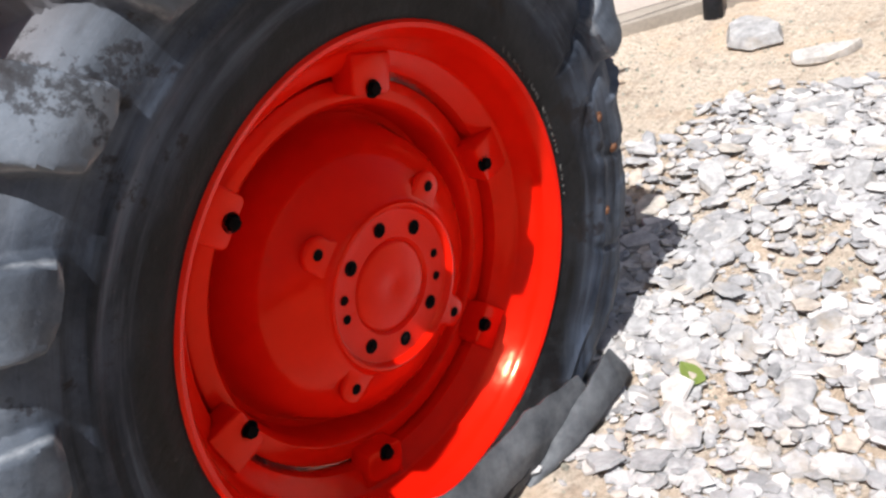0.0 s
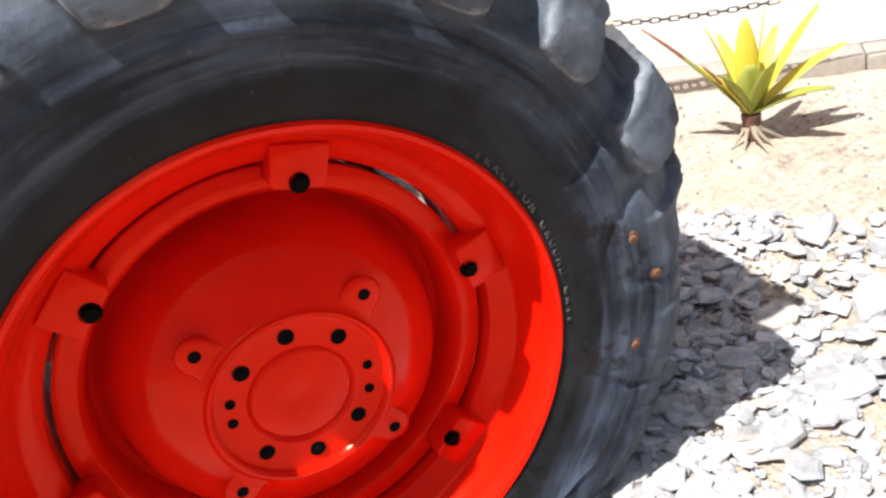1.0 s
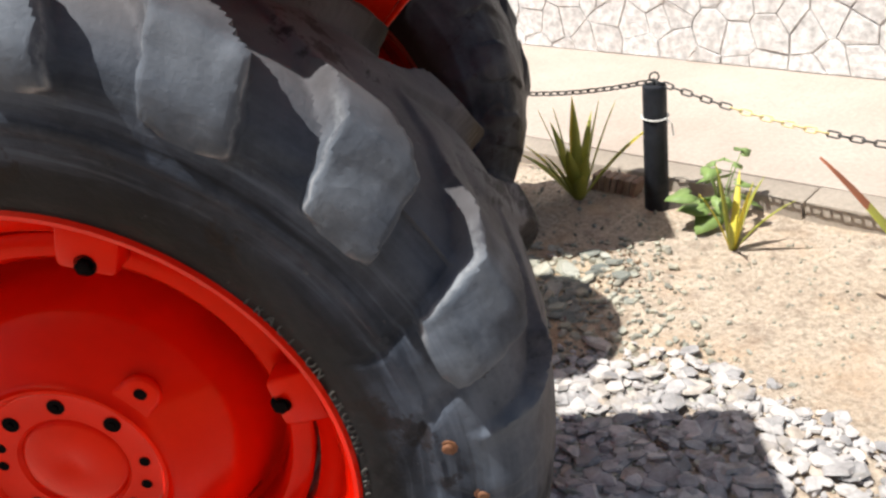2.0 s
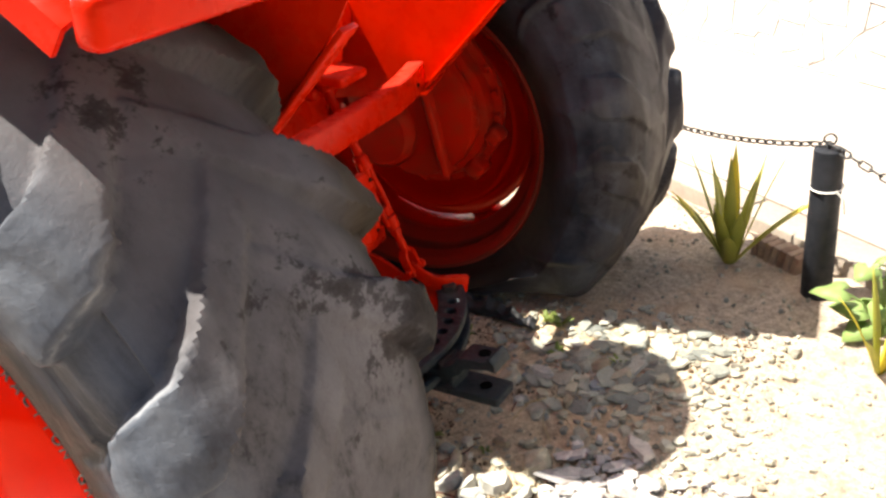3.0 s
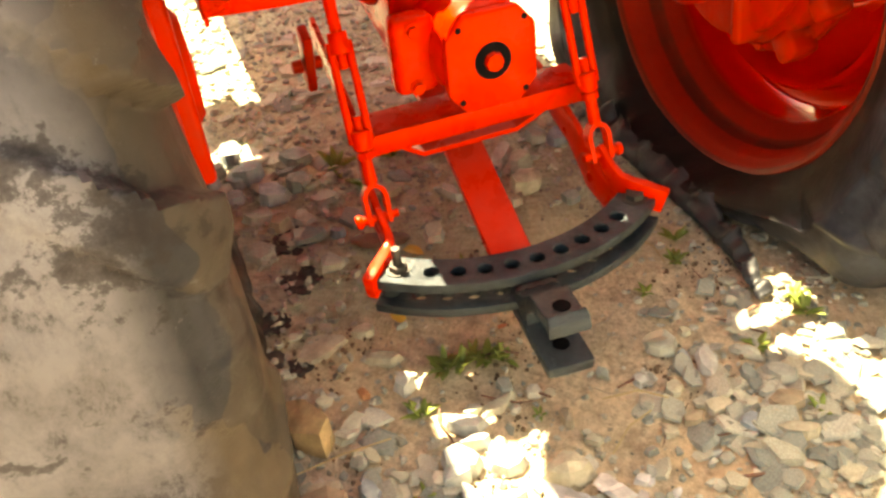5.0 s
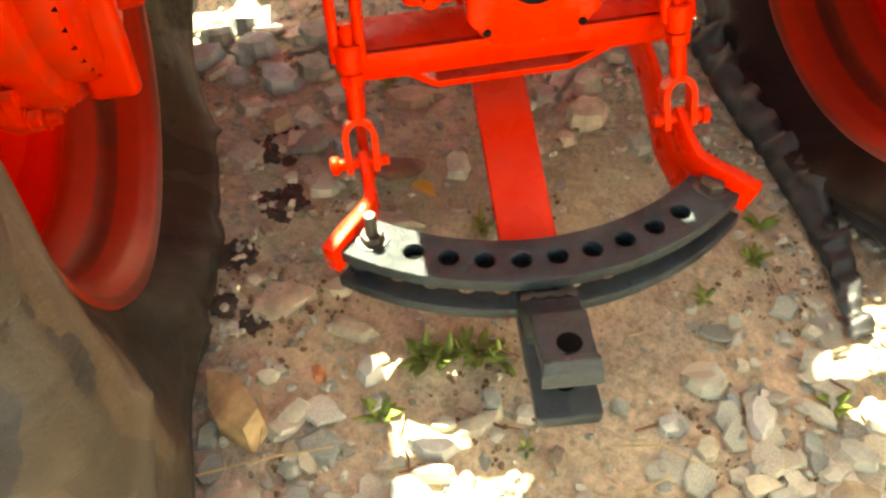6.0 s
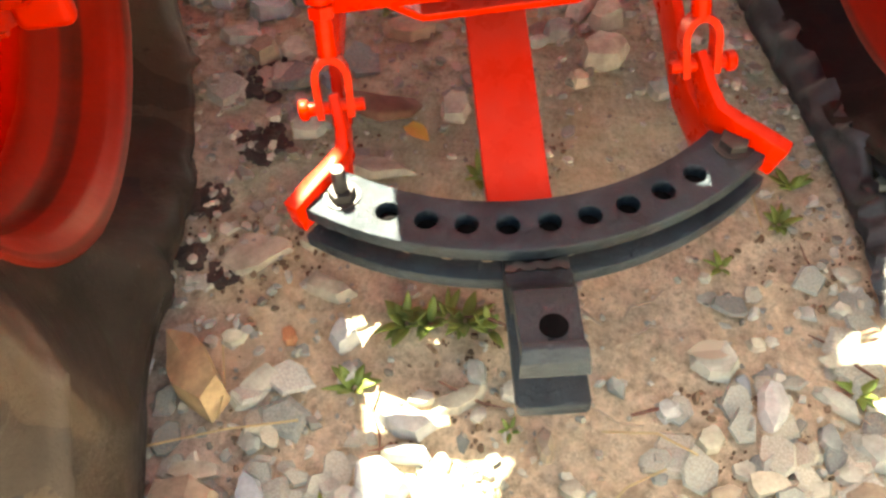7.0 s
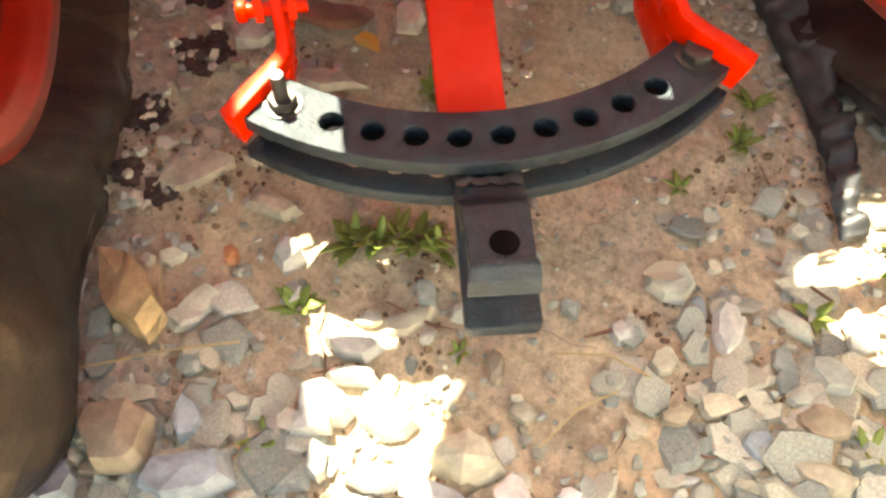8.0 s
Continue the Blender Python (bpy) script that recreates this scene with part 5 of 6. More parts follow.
for i, (u, v) in enumerate(seeds):
    poly = [(u - 0.3, max(v - 0.3, PATH_Z)), (u + 0.3, max(v - 0.3, PATH_Z)), (u + 0.3, v + 0.3), (u - 0.3, v + 0.3)]
    for k, (a, b) in enumerate(seeds):
        if k != i and abs(a - u) < 0.6 and abs(b - v) < 0.6:
            dx, dy = a - u, b - v
            d = math.hypot(dx, dy)
            g = (d / 2 - wr.uniform(0.0015, 0.0045)) / d
            poly = clip(poly, (u + dx * g, v + dy * g), (dx / d, dy / d))
            if len(poly) < 3:
                break
    if len(poly) < 3:
        continue
    cx, cy = sum(p[0] for p in poly) / len(poly), sum(p[1] for p in poly) / len(poly)
    n = len(poly)
    vs, fs = [], []
    out = wr.uniform(0.004, 0.008)
    for k, h in ((1.0, 0.0), (0.995, 0.7 * out), (0.965, out)):
        for x, y in poly:
            vs.append(((cx + (x - cx) * k), -h + (wr.uniform(-0.003, 0.003) if h else 0), cy + (y - cy) * k))
    for l in range(2):
        for q in range(n):
            r = (q + 1) % n
            fs.append((l * n + q, l * n + r, (l + 1) * n + r, (l + 1) * n + q))
    fs.append(tuple(range(2 * n, 3 * n)))
    ob = new("wall_stone", mesh_of("wall_stone", vs, fs, WALLSTONE))
    ob.matrix_basis = wall_turn @ Matrix.Translation((0, 0.028, 0))
    ob.parent = wall

# ---- posts and chain ----
POST_AT = [Vector((1.458, 1.647, 0)), Vector((2.82, 0.58, 0)), Vector((0.36, 2.53, 0))]


def post(at):
    p = tagged(new("fence_post"), "short round black post carrying a decorative chain", "post", "chain posts")
    p.location = at
    z0 = -0.05
    shaft = part("shaft", bm_tube(0.040, 0.037, 0.475, pose(0, 0, z0), 26, 0.005), POST, None, smooth=40)
    shaft.parent = p
    eye = bm_spin([(0.014 + 0.003 * math.cos(t), 0.003 * math.sin(t)) for t in (0, 1.26, 2.5, 3.77, 5.0)], 20, True)
    eye.transform(Matrix.Translation((0, 0, 0.45)))
    e = part("ring_bolt", join(eye, bm_tube(0.004, 0.004, 0.02, pose(0, 0, 0.42), 10)), CHAIN_BLACK, None, smooth=60)
    e.parent = p
    return p


for at in POST_AT:
    post(at)
tie = bm_spin([(0.041 + 0.0025 * math.cos(t), 0.0025 * math.sin(t)) for t in (0, 1.57, 3.14, 4.71)], 28, True)
tie.transform(Matrix.Translation(POST_AT[0] + Vector((0, 0, 0.325))) @ Matrix.Rotation(math.pi / 2 + 0.12, 4, "X"))
tail = bm_sweep([POST_AT[0] + Vector(v) for v in ((0.025, -0.034, 0.325), (0.045, -0.036, 0.305), (0.05, -0.034, 0.265))], 0.005, 0.004)
tagged(part("cord", join(tie, tail), WHITE_CORD), "thin white cord tied round the black post", "cord")


def link_mesh(name, material):
    bm = bmesh.new()
    n, k, L, W, r = 20, 6, 0.0105, 0.0080, 0.0027
    rings = []
    for i in range(n):
        a = 2 * math.pi * i / n
        c = Vector((math.cos(a) * W + (L if math.cos(a) > 0 else -L) * 1.0, math.sin(a) * W, 0))
        d = Vector((math.cos(a), math.sin(a), 0))
        rings.append([bm.verts.new(c + (d * math.cos(t) + Vector((0, 0, 1)) * math.sin(t)) * r) for t in (2 * math.pi * j / k for j in range(k))])
    for i in range(n):
        p, q = rings[i], rings[(i + 1) % n]
        for j in range(k):
            bm.faces.new((p[j], q[j], q[(j + 1) % k], p[(j + 1) % k]))
    me = bpy.data.meshes.new(name)
    bm.to_mesh(me)
    bm.free()
    me.materials.append(material)
    for p in me.polygons:
        p.use_smooth = True
    return me


LINKS = {False: link_mesh("chain_link", CHAIN_BLACK), True: link_mesh("chain_link", CHAIN_YELLOW)}


def chain(a, b, sag, bands):
    """bands: stretches, from 0 to 1, of yellow links."""
    c = tagged(holder("chain"), "black and yellow link chain hung between posts", "chain", "fence chains")
    a, b = Vector(a), Vector(b)
    n = int((b - a).length * 1.03 / 0.0315)
    pts = []
    for i in range(n + 1):
        t = i / n
        pts.append(a.lerp(b, t) - Vector((0, 0, sag * 4 * t * (1 - t))))
    for i in range(n):
        t = (i + 0.5) / n
        d = (pts[i + 1] - pts[i]).normalized()
        side = d.cross(Vector((0, 0, 1))).normalized()
        up = side.cross(d)
        m = Matrix((d, side, up)).transposed().to_4x4()
        ob = new("chain_link", LINKS[any(p < t < q for p, q in bands)])
        ob.matrix_basis = Matrix.Translation((pts[i] + pts[i + 1]) / 2) @ m @ Matrix.Rotation(math.pi / 2 * (i % 2) + 0.5, 4, "X")
        ob.parent = c


TOP = Vector((0, 0, 0.438))
chain(POST_AT[0] + TOP, POST_AT[1] + TOP, 0.125, ((0.14, 0.30), (0.60, 0.74)))
chain(POST_AT[0] + TOP, POST_AT[2] + TOP, 0.10, ((0.45, 0.62),))

# leaning edging bricks
for i in range(7):
    ob = part("edging_brick", bm_box((0.020, 0.060, 0.070), Matrix.Translation(kerb_point(-0.69 + i * 0.026, -0.085, 0.034)) @ turn @ Matrix.Rotation(0.22 + RNG.uniform(-0.06, 0.06), 4, "Y"), 0.004), BRICK)
    tagged(ob, "small weathered brown edging brick set on edge by the kerb", "brick", "edging bricks")


# ---- plants ----
def blade(rng, length, width, lift, turn_a, droop, rows=9, base=0.02, cup=0.25, blunt=False):
    """One long leaf: a cupped, tapering strip that bends over."""
    vs, fs = [], []
    out, z, ang = base, 0.0, lift
    for i in range(rows):
        t = i / (rows - 1)
        w = width * (0.55 + 0.55 * math.sin(math.pi * min(1, t * 0.9 + 0.12))) * (1 - (0.55 * t ** 6 if blunt else t ** 5)) + 0.001
        for s in (-1, 0, 1):
            x, y, zz = out, s * w / 2, z + abs(s) * w * cup
            vs.append((x * math.cos(turn_a) - y * math.sin(turn_a), x * math.sin(turn_a) + y * math.cos(turn_a), zz))
        seg = length / (rows - 1)
        out += seg * math.cos(ang)
        z += seg * math.sin(ang)
        ang -= droop / (rows - 1) * (0.4 + 1.2 * t)
    for i in range(rows - 1):
        for j in range(2):
            a = i * 3 + j
            fs.append((a, a + 1, a + 4, a + 3))
    return vs, fs


def leaf_object(name, material, vs, fs, parent):
    ob = new(name, mesh_of(name, vs, fs, material))
    for p in ob.data.polygons:
        p.use_smooth = True
    md = ob.modifiers.new("thick", "SOLIDIFY")
    md.thickness = 0.0018
    ob.parent = parent
    return ob


def rosette(name, label, category, at, leaves, material, base_r=0.02, foot=0.0, blunt=False):
    p = tagged(new(name), label, category)
    p.location = (at[0], at[1], ground_z(at[0], at[1]))
    rng = random.Random(int(at[0] * 100))
    for length, width, lift, az, droop, mat in leaves:
        vs, fs = blade(rng, length, width, radians(lift), radians(az), radians(droop), base=base_r, blunt=blunt)
        tip = None
        if type(mat) is tuple:
            mat, tip = mat
        leaf = leaf_object("leaf", mat or material, vs, fs, p)
        leaf.location.z = foot
        if tip:
            leaf.data.materials.append(tip)
            for f in leaf.data.polygons:
                f.material_index = 1 if f.index > 0.58 * len(fs) else 0
    return p


brom = rosette("bromeliad", "bromeliad with broad yellow leaves and pale exposed roots", "plant", (1.973, 0.803), [
    (0.43, 0.040, 52, 148, 10, (LEAF_SPIKY, LEAF_RED)), (0.22, 0.060, 58, 155, 6, (LEAF_YELLOW, LEAF_RED)), (0.31, 0.062, 72, 146, 6, None), (0.29, 0.066, 88, 60, 4, None), (0.33, 0.042, 84, -40, 4, None),
    (0.17, 0.076, 84, -123, 6, LEAF_SPIKY), (0.35, 0.062, 60, -30, 8, None), (0.31, 0.066, 40, -38, 14, None), (0.24, 0.054, 30, -62, 26, LEAF_SPIKY), (0.22, 0.056, 66, -95, 14, LEAF_SPIKY),
    (0.27, 0.048, 56, 20, 16, None), (0.26, 0.046, 60, 80, 16, None), (0.20, 0.050, 62, 190, 14, LEAF_SPIKY), (0.16, 0.050, 12, -20, 20, LEAF_RED), (0.22, 0.044, 50, 118, 20, None)], LEAF_YELLOW, 0.012, 0.085, True)
for az, L in ((-100, 0.085), (-60, 0.09), (170, 0.075), (20, 0.07), (-20, 0.09), (-122, 0.12), (-160, 0.08)):
    a = radians(az)
    pts = [(0.012 * math.cos(a), 0.012 * math.sin(a), 0.06), (L * 0.4 * math.cos(a), L * 0.4 * math.sin(a), 0.035), (L * math.cos(a + 0.2), L * math.sin(a + 0.2), 0.004)]
    part("root", bm_sweep(pts, 0.012, 0.009, taper=(1.5, 0.9, 0.35)), ROOT, brom)
part("stem", bm_tube(0.020, 0.030, 0.11, pose(0, 0, -0.02), 14, 0.004), BARK, brom)

rg = random.Random(5)
rosette("yucca_plant", "clump of long spiky green and yellow leaves", "plant", (1.212, 1.765),
        [(0.35, 0.026, 75, 182, 6, None), (0.34, 0.030, 83, 172, 6, None), (0.36, 0.036, 88, 90, 4, LEAF_YELLOW), (0.36, 0.030, 86, -90, 5, None), (0.35, 0.028, 80, 5, 6, None), (0.36, 0.028, 72, -4, 6, None),
         (0.36, 0.032, 52, -6, 22, (LEAF_SPIKY, LEAF_YELLOW)), (0.31, 0.030, 54, -22, 12, None), (0.27, 0.044, 60, 186, 16, (None, LEAF_YELLOW)), (0.22, 0.046, 66, 205, 14, None), (0.24, 0.040, 72, -110, 8, None),
         (0.20, 0.042, 76, -60, 8, None), (0.30, 0.030, 70, 60, 14, None), (0.28, 0.032, 66, 120, 16, None), (0.16, 0.040, 60, -85, 14, None), (0.26, 0.026, 44, 150, 30, None)], LEAF_SPIKY, 0.015)
rosette("spiky_seedling", "young plant with thin yellow-green spiky leaves", "plant", (1.623, 1.324),
        [(rg.uniform(0.18, 0.27), rg.uniform(0.014, 0.020), rg.uniform(55, 84), az, rg.uniform(8, 30), LEAF_YELLOW if i % 2 else None) for i, az in enumerate((10, 70, 130, 190, 250, 300, 340))], LEAF_SPIKY, 0.008)


def lobed_leaf(rng, size):
    n = 13
    vs, fs = [(0, 0, 0)], []
    for i in range(n):
        a = -2.6 + 5.2 * i / (n - 1)
        r = size * (0.55 + 0.28 * abs(math.cos(1.5 * a)) + (0.22 if i == n // 2 else 0))
        vs.append((r * math.cos(a) + size * 0.25, r * math.sin(a), 0.10 * size * math.cos(3 * a) - 0.25 * r * r / size))
    for i in range(n - 1):
        fs.append((0, i + 1, i + 2))
    return vs, fs


def leafy_plant(name, label, at, leaves, size, height, spread, material):
    p = tagged(new(name), label, "plant")
    p.location = (at[0], at[1], ground_z(at[0], at[1]))
    rng = random.Random(int(at[1] * 991))
    for i in range(leaves):
        a, t = rng.uniform(0, 6.28), (i + 0.5) / leaves
        top = Vector((math.cos(a) * spread * rng.uniform(0.2, 1), math.sin(a) * spread * rng.uniform(0.2, 1), height * (0.15 + 0.85 * t)))
        part("stalk", bm_sweep([(0, 0, 0), top * 0.5 + Vector((0, 0, height * 0.12)), top], 0.004, 0.004, up=(0.3, 0.9, 0.1), taper=(1.3, 1, 0.6)), LEAF_GREEN, p)
        vs, fs = lobed_leaf(rng, size * rng.uniform(0.6, 1.1))
        ob = leaf_object("leaf", material, vs, fs, p)
        ob.matrix_basis = Matrix.Translation(top) @ Matrix.Rotation(a, 4, "Z") @ Matrix.Rotation(rng.uniform(0.0, 0.7), 4, "Y") @ Matrix.Rotation(rng.uniform(-0.4, 0.4), 4, "X")
    return p


leafy_plant("squash_plant", "small broad-leaved green plant beside the black post", (1.625, 1.48), 15, 0.058, 0.24, 0.11, LEAF_GREEN)


def weed(at, n, size, seed):
    w = tagged(new("weed"), "low green weed growing between the stones", "weed", "weeds")
    w.location = (at[0], at[1], ground_z(*at) + 0.002)
    rng = random.Random(seed)
    for i in range(n):
        vs, fs = blade(rng, size * rng.uniform(0.6, 1.2), size * rng.uniform(0.22, 0.36), radians(rng.uniform(15, 65)), rng.uniform(0, 6.28), radians(rng.uniform(10, 50)), 6, 0.004, 0.15)
        leaf_object("leaf", LEAF_WEED, vs, fs, w)
    return w


for i, (x, y, n, size) in enumerate(((0.692, 0.660, 13, 0.045), (0.700, 0.690, 9, 0.036), (0.704, 0.735, 12, 0.040), (0.722, 0.765, 8, 0.032), (0.690, 0.715, 8, 0.030), (0.773, 0.585, 10, 0.032), (0.928, 0.536, 8, 0.026),
                                     (0.673, 1.089, 7, 0.022), (0.877, 1.189, 9, 0.030), (0.861, 0.766, 5, 0.018), (0.552, 1.233, 10, 0.032), (0.617, 1.190, 9, 0.028), (0.468, 0.791, 8, 0.034), (0.031, 0.701, 9, 0.045),
                                     (-0.078, 0.663, 10, 0.060), (-0.050, 0.802, 9, 0.050), (0.840, 1.325, 14, 0.038), (1.044, 1.186, 9, 0.030), (0.800, 1.330, 9, 0.032))):
    weed((x, y), n, size, 40 + i)

# ---- loose stones ----
STONES = []
sr = random.Random(21)
for i in range(14):
    fl = sr.uniform(0.45, 0.95)
    vs, fs = chunk(sr, 0.5, sr.uniform(0.32, 0.48), 0.26 * fl + 0.08, sr.choice((5, 5, 6, 7)))
    STONES.append(mesh_of("stone", vs, fs, ROCK_ONE))


def lone_stone(x, y, size, turn_a, mesh=None, material=None, label="", rise=0.25, tip=(0, 0), name="stone"):
    me = mesh or sr.choice(STONES)
    if material:
        me = me.copy()
        me.materials[0] = material
    ob = new(name, me)
    k = size
    ob.matrix_basis = Matrix.Translation((x, y, ground_z(x, y) + k * rise * 0.12)) @ Matrix.Rotation(turn_a, 4, "Z") @ Matrix.Rotation(tip[0], 4, "X") @ Matrix.Rotation(tip[1], 4, "Y") @ Matrix.Diagonal((k, k, k * 0.55, 1))
    return tagged(ob, label or "grey-brown angular loose stone lying on the dirt", "stone", "loose stones")


def weather(me, amount, seed):
    """Break the flat faces of a stone with fine uneven relief."""
    bm = bmesh.new()
    bm.from_mesh(me)
    bmesh.ops.triangulate(bm, faces=bm.faces[:])
    bmesh.ops.subdivide_edges(bm, edges=bm.edges[:], cuts=2, use_grid_fill=True)
    bm.normal_update()
    size = max((v.co.length for v in bm.verts), default=1.0)
    for v in bm.verts:
        q = v.co / size
        v.co += v.normal * size * amount * (noise.noise(q * 2.3 + Vector((seed, 0, 0))) + 0.5 * noise.noise(q * 6.0 + Vector((0, seed, 0))))
    bm.to_mesh(me)
    bm.free()
    for p in me.polygons:
        p.use_smooth = True
    me.set_sharp_from_angle(angle=radians(17))
    return me


def slab_stone(x, y, lx, ly, h, turn_a, label, material=None, tip=(0, 0), name="stone"):
    vs, fs = chunk(sr, lx / 2, ly / 2, h, 7)
    ob = new(name, weather(mesh_of(name, vs, fs, material or ROCK_ONE), 0.045, sr.uniform(0, 50)))
    ob.matrix_basis = Matrix.Translation((x, y, ground_z(x, y) + h * 0.3)) @ Matrix.Rotation(turn_a, 4, "Z") @ Matrix.Rotation(tip[0], 4, "X") @ Matrix.Rotation(tip[1], 4, "Y")
    return tagged(ob, label, "stone", "loose stones")


for me in STONES:
    weather(me, 0.035, sr.uniform(0, 50))

slab_stone(0.686, 0.506, 0.042, 0.026, 0.012, 0.3, "small orange terracotta shard", TERRA, name="shard")
slab_stone(0.729, 0.388, 0.140, 0.064, 0.070, 0.46, "long ochre-coloured stone beside the flat tyre", OCHRE)
slab_stone(-0.121, 0.452, 0.085, 0.080, 0.050, 0.8, "grey-green stone in the shade under the axle", BLUE_ONE)
slab_stone(0.120, 0.478, 0.078, 0.052, 0.034, 0.2, "brownish stone in the shade under the axle", BROWN_ONE)
slab_stone(-0.225, 0.425, 0.075, 0.066, 0.045, 1.9, "dark grey stone in the shade under the axle", BLUE_ONE)
slab_stone(-0.108, 0.335, 0.060, 0.100, 0.046, 0.3, "dark grey stone beside the inner tyre wall", BLUE_ONE)
slab_stone(-0.045, 0.405, 0.050, 0.046, 0.030, 1.1, "small grey stone in the shade under the axle", BLUE_ONE)
slab_stone(-0.032, 0.560, 0.074, 0.060, 0.036, 2.3, "greyish stone in the shade under the axle")
slab_stone(0.152, 1.060, 0.070, 0.080, 0.040, 0.6, "tan stone in the shade under the axle", TAN_ONE)
slab_stone(0.098, 1.190, 0.066, 0.060, 0.036, 1.4, "grey stone in the shade under the axle", BLUE_ONE)
slab_stone(0.292, 0.985, 0.042, 0.040, 0.024, 0.9, "small tan stone in the shade", TAN_ONE)
slab_stone(0.123, 0.935, 0.044, 0.040, 0.022, 2.0, "small brownish stone in the shade", BROWN_ONE)
slab_stone(0.213, 0.590, 0.046, 0.036, 0.024, 0.4, "small grey stone in the shade", BLUE_ONE)
slab_stone(0.909, 0.384, 0.108, 0.086, 0.062, 0.9, "large grey-brown stone beside the flat tyre", BROWN_ONE)
slab_stone(0.958, 0.452, 0.122, 0.060, 0.050, 1.5, "long grey stone near the flat tyre", BLUE_ONE)
slab_stone(0.943, 0.318, 0.056, 0.048, 0.040, 0.4, "grey-green stone against the flat tyre", BLUE_ONE)
slab_stone(0.896, 0.455, 0.066, 0.044, 0.034, 0.1, "small blue-grey stone beside the flat tyre", BLUE_ONE)
slab_stone(0.987, 0.750, 0.094, 0.082, 0.048, 0.7, "blocky tan stone behind the hitch", TAN_ONE)
slab_stone(0.905, 0.606, 0.090, 0.060, 0.040, 1.3, "pale angular stone at the edge of the sunlight", PALE_OR_SUNLIT_ONE)
slab_stone(0.757, 0.464, 0.083, 0.044, 0.018, 2.26, "flat grey stone beside the ochre one")
slab_stone(0.620, 0.560, 0.097, 0.041, 0.020, 0.89, "tan angular stone lying on dirt", TAN_ONE)
slab_stone(0.700, 0.579, 0.051, 0.052, 0.034, 1.42, "stone whitened for the sunlit patch it lies in", PALE_OR_SUNLIT_ONE)
slab_stone(0.755, 0.576, 0.040, 0.032, 0.017, 0.10, "pale angular stone on dirt", PALE_OR_SUNLIT_ONE)
slab_stone(0.833, 0.642, 0.080, 0.050, 0.026, 1.13, "pale flat stone, half in sunlight", PALE_OR_SUNLIT_ONE)
slab_stone(0.780, 0.738, 0.052, 0.031, 0.016, 0.02, "grey angular stone on dirt")
slab_stone(0.811, 0.710, 0.084, 0.037, 0.014, 1.82, "broad flat stone half sunk in dirt", TAN_ONE)
slab_stone(0.809, 1.030, 0.070, 0.058, 0.027, 0.19, "rounded grey stone resting on dirt")
slab_stone(0.881, 1.082, 0.093, 0.051, 0.024, -0.48, "pale angular stone on dirt", PALE_OR_SUNLIT_ONE)
slab_stone(0.887, 1.160, 0.077, 0.024, 0.018, 0.66, "long thin stone among others")
slab_stone(0.929, 1.130, 0.043, 0.030, 0.016, 0.16, "grey angular stone on dirt")
slab_stone(0.954, 1.174, 0.068, 0.051, 0.024, 0.56, "grey angular stone on dirt")
slab_stone(0.969, 1.039, 0.063, 0.037, 0.019, 1.59, "tan angular stone lying on dirt", TAN_ONE)
slab_stone(0.984, 1.086, 0.053, 0.030, 0.016, 1.59, "grey angular stone on dirt")
slab_stone(1.012, 1.015, 0.074, 0.023, 0.018, 1.68, "long thin stone among others")
slab_stone(1.022, 1.069, 0.040, 0.038, 0.019, 0.59, "blue-grey angular stone on dirt", BLUE_ONE)
slab_stone(1.009, 1.144, 0.076, 0.051, 0.022, 1.33, "brown flat stone on dirt", BROWN_ONE)
slab_stone(1.061, 1.124, 0.080, 0.043, 0.021, 0.99, "tan angular stone lying on dirt", TAN_ONE)
slab_stone(1.044, 0.985, 0.030, 0.016, 0.010, 1.41, "pale angular stone on dirt", PALE_OR_SUNLIT_ONE)
slab_stone(0.886, 0.804, 0.060, 0.023, 0.022, -0.10, "brown flat stone on dirt", BROWN_ONE)
slab_stone(0.988, 0.749, 0.081, 0.057, 0.020, -0.33, "brown wedge-shaped flat stone", BROWN_ONE)
slab_stone(0.915, 0.594, 0.064, 0.051, 0.034, 1.78, "stone whitened for the sunlit patch it lies in", PALE_OR_SUNLIT_ONE)
slab_stone(0.927, 0.670, 0.084, 0.061, 0.034, 0.72, "stone whitened for the sunlit patch it lies in", PALE_OR_SUNLIT_ONE)
slab_stone(0.873, 0.638, 0.074, 0.023, 0.034, 1.32, "stone whitened for the sunlit patch it lies in", PALE_OR_SUNLIT_ONE)
slab_stone(0.965, 0.594, 0.055, 0.026, 0.034, -0.09, "stone whitened for the sunlit patch it lies in", PALE_OR_SUNLIT_ONE)
slab_stone(0.996, 0.647, 0.073, 0.029, 0.034, 1.33, "stone whitened for the sunlit patch it lies in", PALE_OR_SUNLIT_ONE)
slab_stone(0.980, 0.704, 0.062, 0.029, 0.016, -0.32, "tan angular stone lying on dirt", TAN_ONE)
slab_stone(0.916, 0.369, 0.091, 0.056, 0.022, 2.23, "brown flat stone on dirt", BROWN_ONE)
slab_stone(0.853, 0.387, 0.072, 0.033, 0.017, 1.52, "tan angular stone lying on dirt", TAN_ONE)
slab_stone(0.887, 0.453, 0.058, 0.029, 0.016, 0.47, "blue-grey angular stone on dirt", BLUE_ONE)
slab_stone(0.938, 0.456, 0.090, 0.024, 0.014, 1.33, "tan angular stone lying on dirt", TAN_ONE)
slab_stone(0.963, 0.433, 0.073, 0.032, 0.017, 1.41, "grey angular stone on dirt")
slab_stone(0.942, 0.295, 0.063, 0.036, 0.018, 1.11, "dark stone in shade beside the tyre")
slab_stone(0.979, 0.943, 0.035, 0.028, 0.015, 1.41, "tan angular stone lying on dirt", TAN_ONE)
